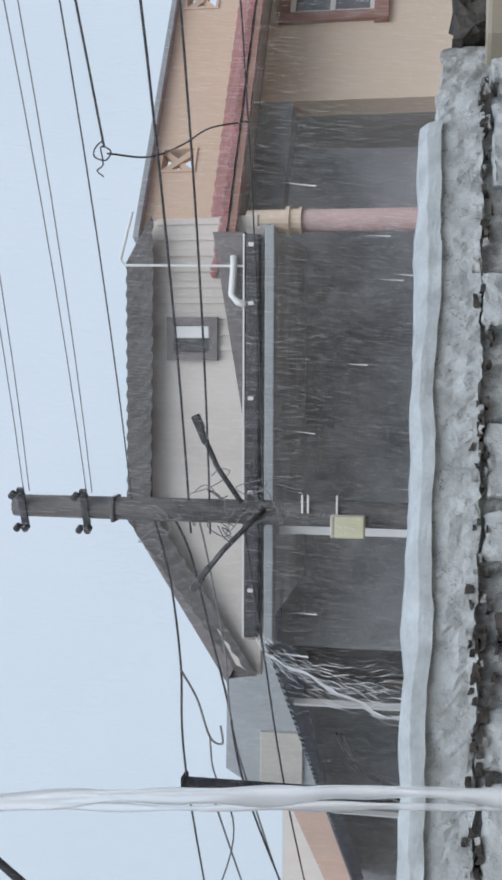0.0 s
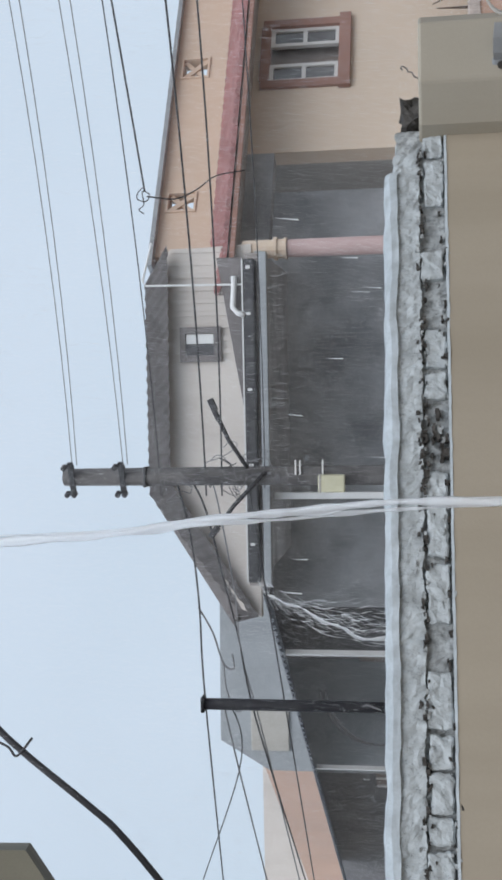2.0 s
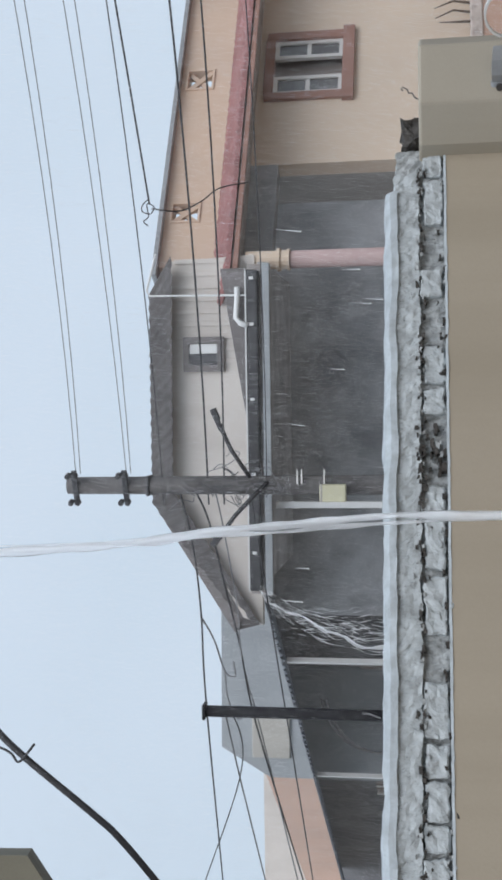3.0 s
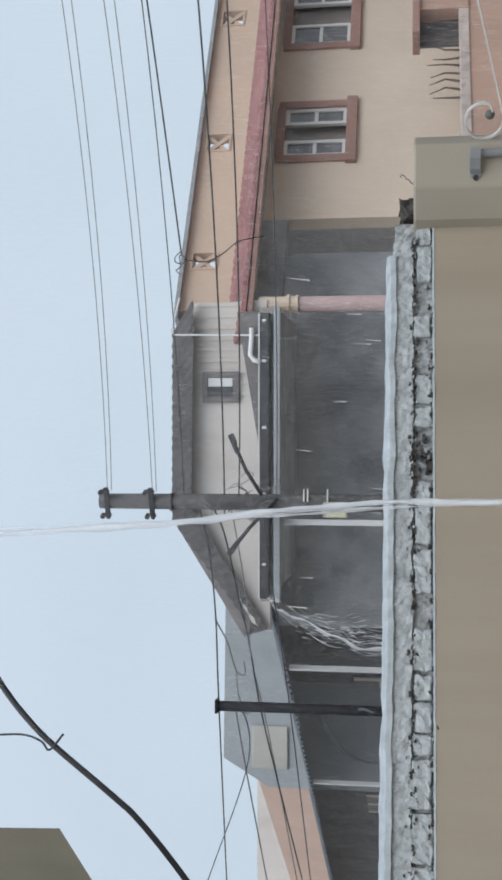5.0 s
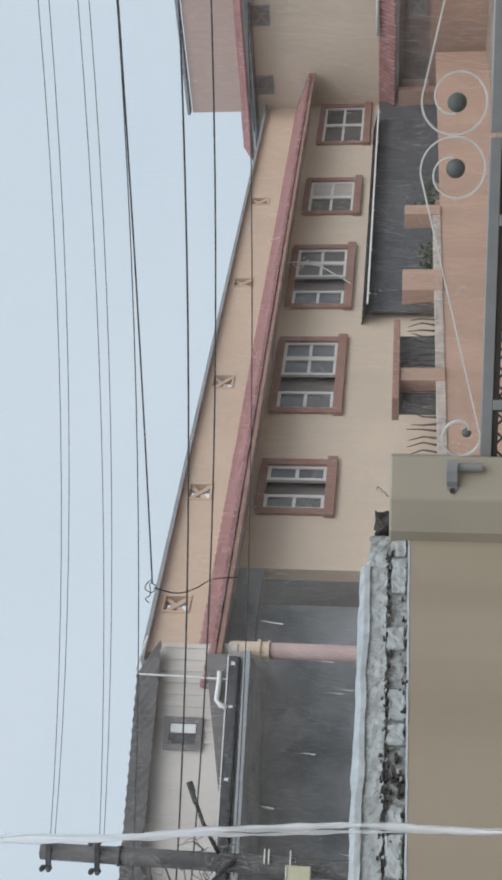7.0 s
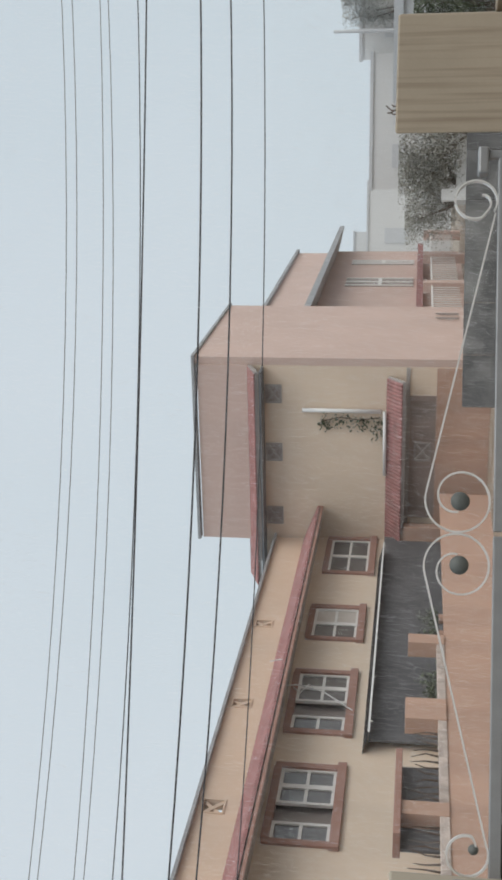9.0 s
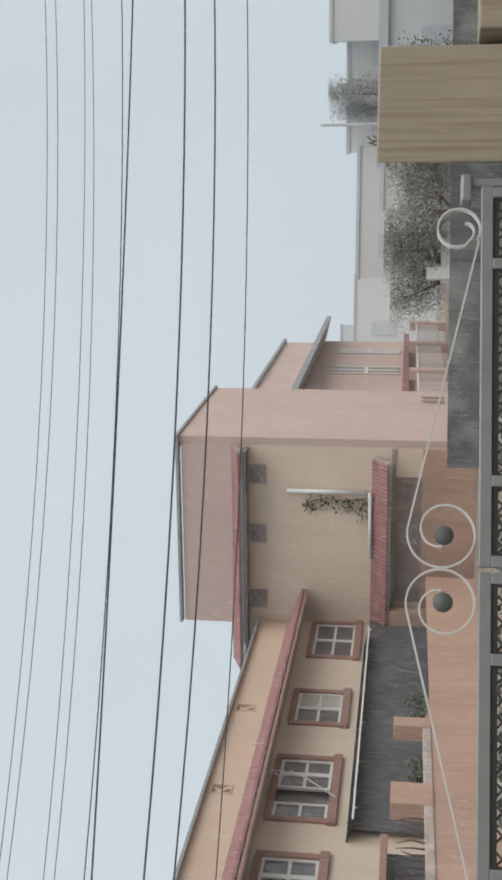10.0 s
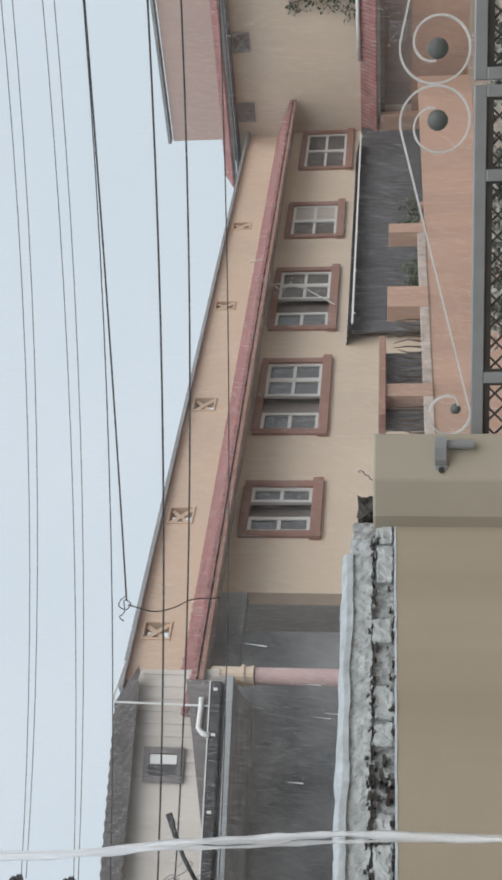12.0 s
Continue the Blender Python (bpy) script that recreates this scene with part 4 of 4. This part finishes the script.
twig = thing("dry_twig", YARD @ pose(4.92, 4.12, 2.02), "small dry twig lying on the gate pillar", "twig")
for k, (a, b, c) in enumerate(((0.0, 0.05, 0.06), (0.02, -0.04, 0.05), (-0.03, 0.02, 0.035), (0.05, 0.01, 0.03))):
    part("stem", tube(bmesh.new(), [(a, 0, 0), (a + b * 0.5, 0.01, c * 0.6), (a + b, 0, c)], 0.004, 5), BARK, twig)
for k, x in enumerate((4.3, 4.42, 4.85, 4.97)):
    part("rebar", tube(bmesh.new(), [(x, -0.26, 0.7), (x, -0.26, 1.3 + 0.06 * (k % 2))], 0.02, 5), SHUTTER, house, "thin rusty bar", m=wing_m)

# ---------------------------------------------------------------- pole and wires
pole = thing("utility_pole", pose(-0.80, 14.5, 0), "wet dark utility pole with insulators, lamp arms and meter box", "utility pole")
bm = bmesh.new()
tube(bm, [(0, 0, 0), (0, 0, 2.0), (0, 0, 4.0), (0, 0, 6.06)], 0.125, 12, 0.10)
part("shaft", ragged(bm, 0.006, 6, 2), POLEWOOD, pole, smooth=True)
for z in (5.95, 5.36):
    arm = part("cross_arm", boxes((-0.16, 0.22, -0.11, -0.07, z - 0.03, z + 0.03)), DARKMETAL, pole, m=pose(0, 0, 0, 0, 0, -20))
    for x in (-0.14, 0.19):
        for dz in (-0.03, 0.05):
            bm = bmesh.new()
            for a, b, r in ((0, 0.02, 0.015), (0.02, 0.04, 0.032), (0.045, 0.065, 0.022), (0.065, 0.085, 0.032), (0.085, 0.1, 0.014)):
                tube(bm, [(x, -0.11 - a, z + dz), (x, -0.11 - b, z + dz)], r, 10)
            part("insulator", bm, DARKMETAL, arm, "dark ribbed insulator")
cl = part("clamp", boxes((-0.115, 0.115, -0.115, 0.115, 5.085, 5.12), bevel=0.01), DARKMETAL, pole)
for nm, a, b, c in (("lamp_arm", (0.1, -0.15, 3.92), (0.42, -0.3, 4.1), (0.72, -0.32, 4.23)), ("lamp_arm", (0.05, -0.12, 3.72), (-0.3, -0.3, 4.05), (-0.52, -0.32, 4.22))):
    bm = bmesh.new()
    tube(bm, [a, b, c], 0.024, 8)
    ar = part(nm, bm, DARKMETAL, pole, "thin dark lamp arm", smooth=True)
    d = (Vector(c) - Vector(b)).normalized()
    bm = boxes((-0.10, 0.16, -0.045, 0.045, -0.02, 0.03), (0.02, 0.16, -0.05, 0.05, -0.03, -0.02), bevel=0.012)
    part("lamp_head", bm, DARKMETAL, ar, "flat dark street lamp head", m=Matrix.Translation(c) @ d.to_track_quat("X", "Z").to_matrix().to_4x4())
mb = part("meter_box", boxes((-0.17, 0.02, -0.26, -0.14, 2.84, 3.13), bevel=0.015), METERBOX, pole, "yellowed plastic meter box")
part("lid_edge", boxes((-0.172, 0.022, -0.265, -0.255, 3.10, 3.12)), GREYWALL, mb)
for z in (3.38, 3.33, 3.08):
    part("bracket", boxes((0.02, 0.18, -0.14, -0.11, z, z + 0.015)), WHITEPAINT, pole)
rnd = random.Random(12)
for i in range(16):
    z = rnd.uniform(3.55, 4.75)
    p0 = Vector((rnd.uniform(-0.16, 0.1), -0.14, z))
    pts = [p0]
    for k in range(7):
        p0 = p0 + Vector((rnd.gauss(0, 0.05), rnd.gauss(0, 0.01), rnd.gauss(0, 0.08)))
        pts.append(p0.copy())
    bm = bmesh.new()
    tube(bm, smooth_path(pts, 4), 0.005, 5)
    part("loose_wire", bm, GREYWIRE if i % 3 else WIRE, pole)
post = thing("black_post", pose(-3.58, 15.2, 0), "black painted metal service post", "post")
bm = bmesh.new()
tube(bm, [(0, 0, 0), (0, 0, 4.62)], 0.068, 12)
part("shaft", bm, BLACKPAINT, post, smooth=True)
part("top_plate", boxes((-0.09, 0.09, -0.09, 0.09, 4.62, 4.66), bevel=0.01), BLACKPAINT, post)
part("hook", tube(bmesh.new(), [(0.02, -0.05, 2.75), (0.05, -0.09, 2.68), (0.0, -0.1, 2.53)], 0.01, 6), GREYWIRE, post)


WIRES = [(0.0084, -0.1264, 5.967, 0.15, 0.0048), (0.0087, -0.1352, 5.913, 0.15, 0.0048), (0.0064, -0.0863, 5.364, 0.15, 0.0048), (0.0072, -0.1005, 5.314, 0.15, 0.0048),
         (0.0057, -0.0771, 4.947, -0.3, 0.006), (0.0017, -0.0021, 4.584, 3.4, 0.009), (0.0051, -0.081, 4.422, -0.3, 0.010), (0.0059, -0.1025, 4.235, -0.3, 0.009), (0.0049, -0.0793, 3.748, -0.2, 0.006)]
for k, (a, b, c, start, r) in enumerate(WIRES):
    bm = bmesh.new()
    tube(bm, [(start + (26 - start) * i / 36, 0, a * (start + (26 - start) * i / 36) ** 2 + b * (start + (26 - start) * i / 36) + c) for i in range(37)], r, 6)
    solo("overhead_wire", bm, GREYWIRE if k < 4 else WIRE, ROADM, "thin grey overhead power wire" if k < 4 else "thin black overhead power wire", "wire", group="overhead wires")
SERVICE = [[(-0.90, 14.53, 4.75), (-1.47, 14.73, 4.66), (-2.34, 14.97, 4.62), (-3.48, 15.15, 4.61), (-7.45, 19.21, 5.19)],
           [(-0.80, 14.50, 4.40), (-1.02, 14.58, 4.32), (-2.18, 14.94, 4.19), (-2.94, 15.09, 4.15), (-3.97, 15.62, 4.01), (-7.34, 19.09, 3.98)],
           [(-0.80, 14.50, 4.60), (-1.21, 14.64, 4.45), (-2.03, 14.90, 4.31), (-2.71, 15.05, 4.18), (-3.87, 15.52, 4.05), (-7.33, 19.08, 3.89)],
           [(-3.54, 15.15, 4.52), (-3.78, 15.43, 4.29), (-4.81, 16.49, 4.44), (-7.35, 19.11, 5.46)],
           [(-3.59, 15.19, 4.39), (-4.81, 16.49, 4.44), (-7.27, 19.02, 4.49)],
           [(-0.80, 14.50, 3.95), (-2.17, 14.93, 3.82), (-3.75, 15.39, 3.66), (-7.32, 19.07, 3.75)],
           [(-2.38, 14.98, 4.63), (-2.69, 15.05, 4.48), (-3.07, 15.11, 4.37), (-3.13, 15.12, 4.25), (-2.95, 15.09, 4.26)],
           [(-3.07, 15.11, 4.37), (-3.41, 15.14, 4.34), (-3.72, 15.38, 4.26), (-3.54, 15.19, 4.09)]]
for k, pts in enumerate(SERVICE):
    if k < 6:
        pts = pts + [tuple(2 * a - b for a, b in zip(pts[-1], pts[-2]))]
    bm = bmesh.new()
    tube(bm, smooth_path(pts), 0.009 if k % 2 else 0.011, 6)
    solo("service_wire", bm, GREYWIRE if k in (1, 4, 6, 7) else WIRE, pose(0, 0, 0), "slack service wire between pole and post", "wire", group="service wires")
bm = bmesh.new()
tube(bm, smooth_path([(3.45, 0, 4.60), (3.40, -0.02, 4.66), (3.34, -0.03, 4.67), (3.30, 0, 4.60), (3.36, 0.02, 4.56), (3.40, 0.0, 4.62), (3.28, -0.02, 4.62), (3.22, 0, 4.68), (3.17, 0, 4.64)]), 0.006, 5)
solo("wire_knot", bm, WIRE, ROADM, "knotted end of an overhead wire", "wire")
bm = bmesh.new()
tube(bm, smooth_path([(3.35, 0, 4.58), (3.1, 0.5, 4.42), (2.9, 1.2, 4.33), (2.75, 1.9, 4.25), (2.6, 2.4, 4.0)]), 0.008, 5)
solo("drop_wire", bm, WIRE, ROADM, "black drop wire hanging to the house eave", "wire")

bm = bmesh.new()
tube(bm, smooth_path([(-2.4, 15, 8.2), (-3.33, 15, 7.61), (-3.82, 15, 7.21), (-4.18, 15, 6.82), (-4.79, 15, 6.04), (-5.13, 15, 5.65), (-5.85, 15, 5.04), (-7, 15, 4.2)]), 0.042, 10)
solo("thick_cable", bm, WIRE, pose(0, 0, 0), "thick black cable sagging overhead", "cable", smooth=True)
bm = bmesh.new()
tube(bm, smooth_path([(-4.04, 15, 7.7), (-4.02, 15, 7.29), (-4.09, 14.96, 7.02), (-4.2, 14.95, 6.9), (-3.99, 15, 6.72)]), 0.016, 6)
solo("cable_tie", bm, WIRE, pose(0, 0, 0), "wire tied round the thick cable", "wire", smooth=True)
# underside shade is put into this roof corner's colour
near = solo("neighbour_roof", prism([(-4.75, 6.29), (-4.80, 7.6), (-12, 7.6), (-12, 1.4), (-7.4, 4.5)], 0, 1.5, lambda a, b, d: (a * (1 + d / 13.5), 13.5 + d, 1.9 + (b - 1.9) * (1 + d / 13.5))), SHADEKHAKI, pose(0, 0, 0), "khaki concrete roof corner of a neighbouring building, coloured dark as its shaded underside", "building")

# ---------------------------------------------------------------- beyond the gate
fence = thing("sheet_fence", pose(8.45, 10.63, 0, 0, 0, -33), "dark weathered sheet fence across the road", "fence")
for i in range(14):
    part("sheet", boxes((i * 0.62, i * 0.62 + 0.612, 0.004 * (i % 2), 0.02 + 0.004 * (i % 2), 0, 1.35)), FENCE, fence)


def tree(m, height, spread, seed, label, n=900, leaf=0.16, foliage=TREE):
    t = thing("tree", m, label, "tree", group="far trees")
    r = random.Random(seed)
    bm = bmesh.new()
    tube(bm, [(0, 0, 0), (0.05, 0, height * 0.3), (-0.04, 0.05, height * 0.6)], 0.13, 8, 0.06)
    tips = []
    for k in range(7):
        a = r.uniform(0, 6.3)
        e = Vector((math.cos(a) * spread * r.uniform(0.4, 0.9), math.sin(a) * spread * r.uniform(0.4, 0.9), height * r.uniform(0.55, 0.95)))
        tube(bm, [(0, 0, height * 0.35), (e.x * 0.5, e.y * 0.5, height * 0.55), e], 0.05, 6, 0.015)
        tips.append(e)
    part("trunk", bm, BARK, t)
    bm = bmesh.new()
    spots = []
    for _ in range(n):
        c = r.choice(tips)
        spots.append((c.x + r.gauss(0, spread * 0.28), c.y + r.gauss(0, spread * 0.28), height - abs(height - c.z - r.gauss(0, height * 0.12))))
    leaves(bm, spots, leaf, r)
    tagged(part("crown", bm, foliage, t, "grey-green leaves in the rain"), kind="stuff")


tree(pose(20.3, 15.0, 0), 2.35, 1.1, 2, "small bushy tree by the road", 15000, 0.027)
tree(pose(19.6, 16.0, 0), 2.2, 0.9, 6, "small bushy tree by the road", 15000, 0.027)
tree(pose(21.3, 14.0, 0), 2.3, 1.0, 7, "small bushy tree by the road", 15000, 0.027)
tree(pose(11.5, 7.4, 0), 2.0, 0.42, 8, "bush behind the gate pillar", 7000, 0.022, LEAF)
tree(pose(39.2, 22.2, 0), 4.9, 0.7, 3, "far tree, its leaf colour paled for rain haze", 9000, 0.04, HAZETREE)
for k in range(5):
    tree(GATEM @ pose(0.6 + k * 0.55, 2.0 + 0.3 * (k % 2), FOOT), 0.81, 0.35, 30 + k, "green shrub close behind the gate", 900, 0.035)


def far_block(name, x, y, w, d, h, label, roof=0.0):
    """A plain distant building that faces the viewer, with windows; rain haze is in its colours."""
    a = math.degrees(math.atan2(x, y))
    b = thing(name, pose(x, y, 0, 0, 0, -a), label, "building", group="far buildings")
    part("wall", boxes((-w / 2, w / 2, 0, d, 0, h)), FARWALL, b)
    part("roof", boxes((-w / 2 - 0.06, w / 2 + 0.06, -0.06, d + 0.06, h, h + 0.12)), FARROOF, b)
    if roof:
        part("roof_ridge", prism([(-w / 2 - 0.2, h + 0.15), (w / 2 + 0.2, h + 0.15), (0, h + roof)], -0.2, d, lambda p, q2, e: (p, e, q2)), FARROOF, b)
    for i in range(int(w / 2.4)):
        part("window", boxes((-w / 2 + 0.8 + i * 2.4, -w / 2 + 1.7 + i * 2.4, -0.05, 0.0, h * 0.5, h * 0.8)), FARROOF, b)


far_block("far_house", 41, 21, 8, 6, 4.2, "pale house in the rainy distance")
far_block("far_house", 40.6, 19.8, 1.6, 3, 4.8, "pale stair tower in the rainy distance")
far_block("far_house", 37.5, 26.2, 5.0, 6, 3.75, "pale long house in the rainy distance")
far_block("far_house", 56, 45.4, 4.5, 5, 5.0, "pale house in the rainy distance")
far_block("far_house", 60, 51.8, 3.4, 4, 6.2, "grey block beside the pink house")
far_block("far_shed", 30.5, 22.0, 3.6, 4, 2.4, "low pale shed in the rain")
far_block("far_shed", 31, 16.5, 9, 4, 2.6, "low pale house in the rain")
far_block("far_shed", 13.5, 8.0, 3.0, 3, 2.15, "pale plastered house behind the gate pillar")
mast = thing("far_mast", pose(38.55, 23.0, 0), "thin grey mast in the distance", "mast")
bm = bmesh.new()
tube(bm, [(0, 0, 0), (0, 0, 5.2)], 0.1, 8, 0.06)
part("shaft", bm, FARROOF, mast)
lowwall = thing("wall_far", pose(19.0, 15.8, 0, 0, 0, -33), "low white garden wall with dark openings", "wall", kind="structure")
part("face", boxes((0, 14, 0, 0.2, 0, 1.15)), FARWALL, lowwall)
part("pier", boxes((0.0, 0.25, -0.1, 0.0, 0, 1.45)), FARWALL, lowwall)
# house on the camera's side, behind the viewer
own = thing("wall_own_house", pose(0, -2.2, 0), "khaki plastered house wall behind the viewer", "wall", kind="structure")
part("face", boxes((-9, 9, -0.3, 0, 0, 4.0)), KHAKI, own)
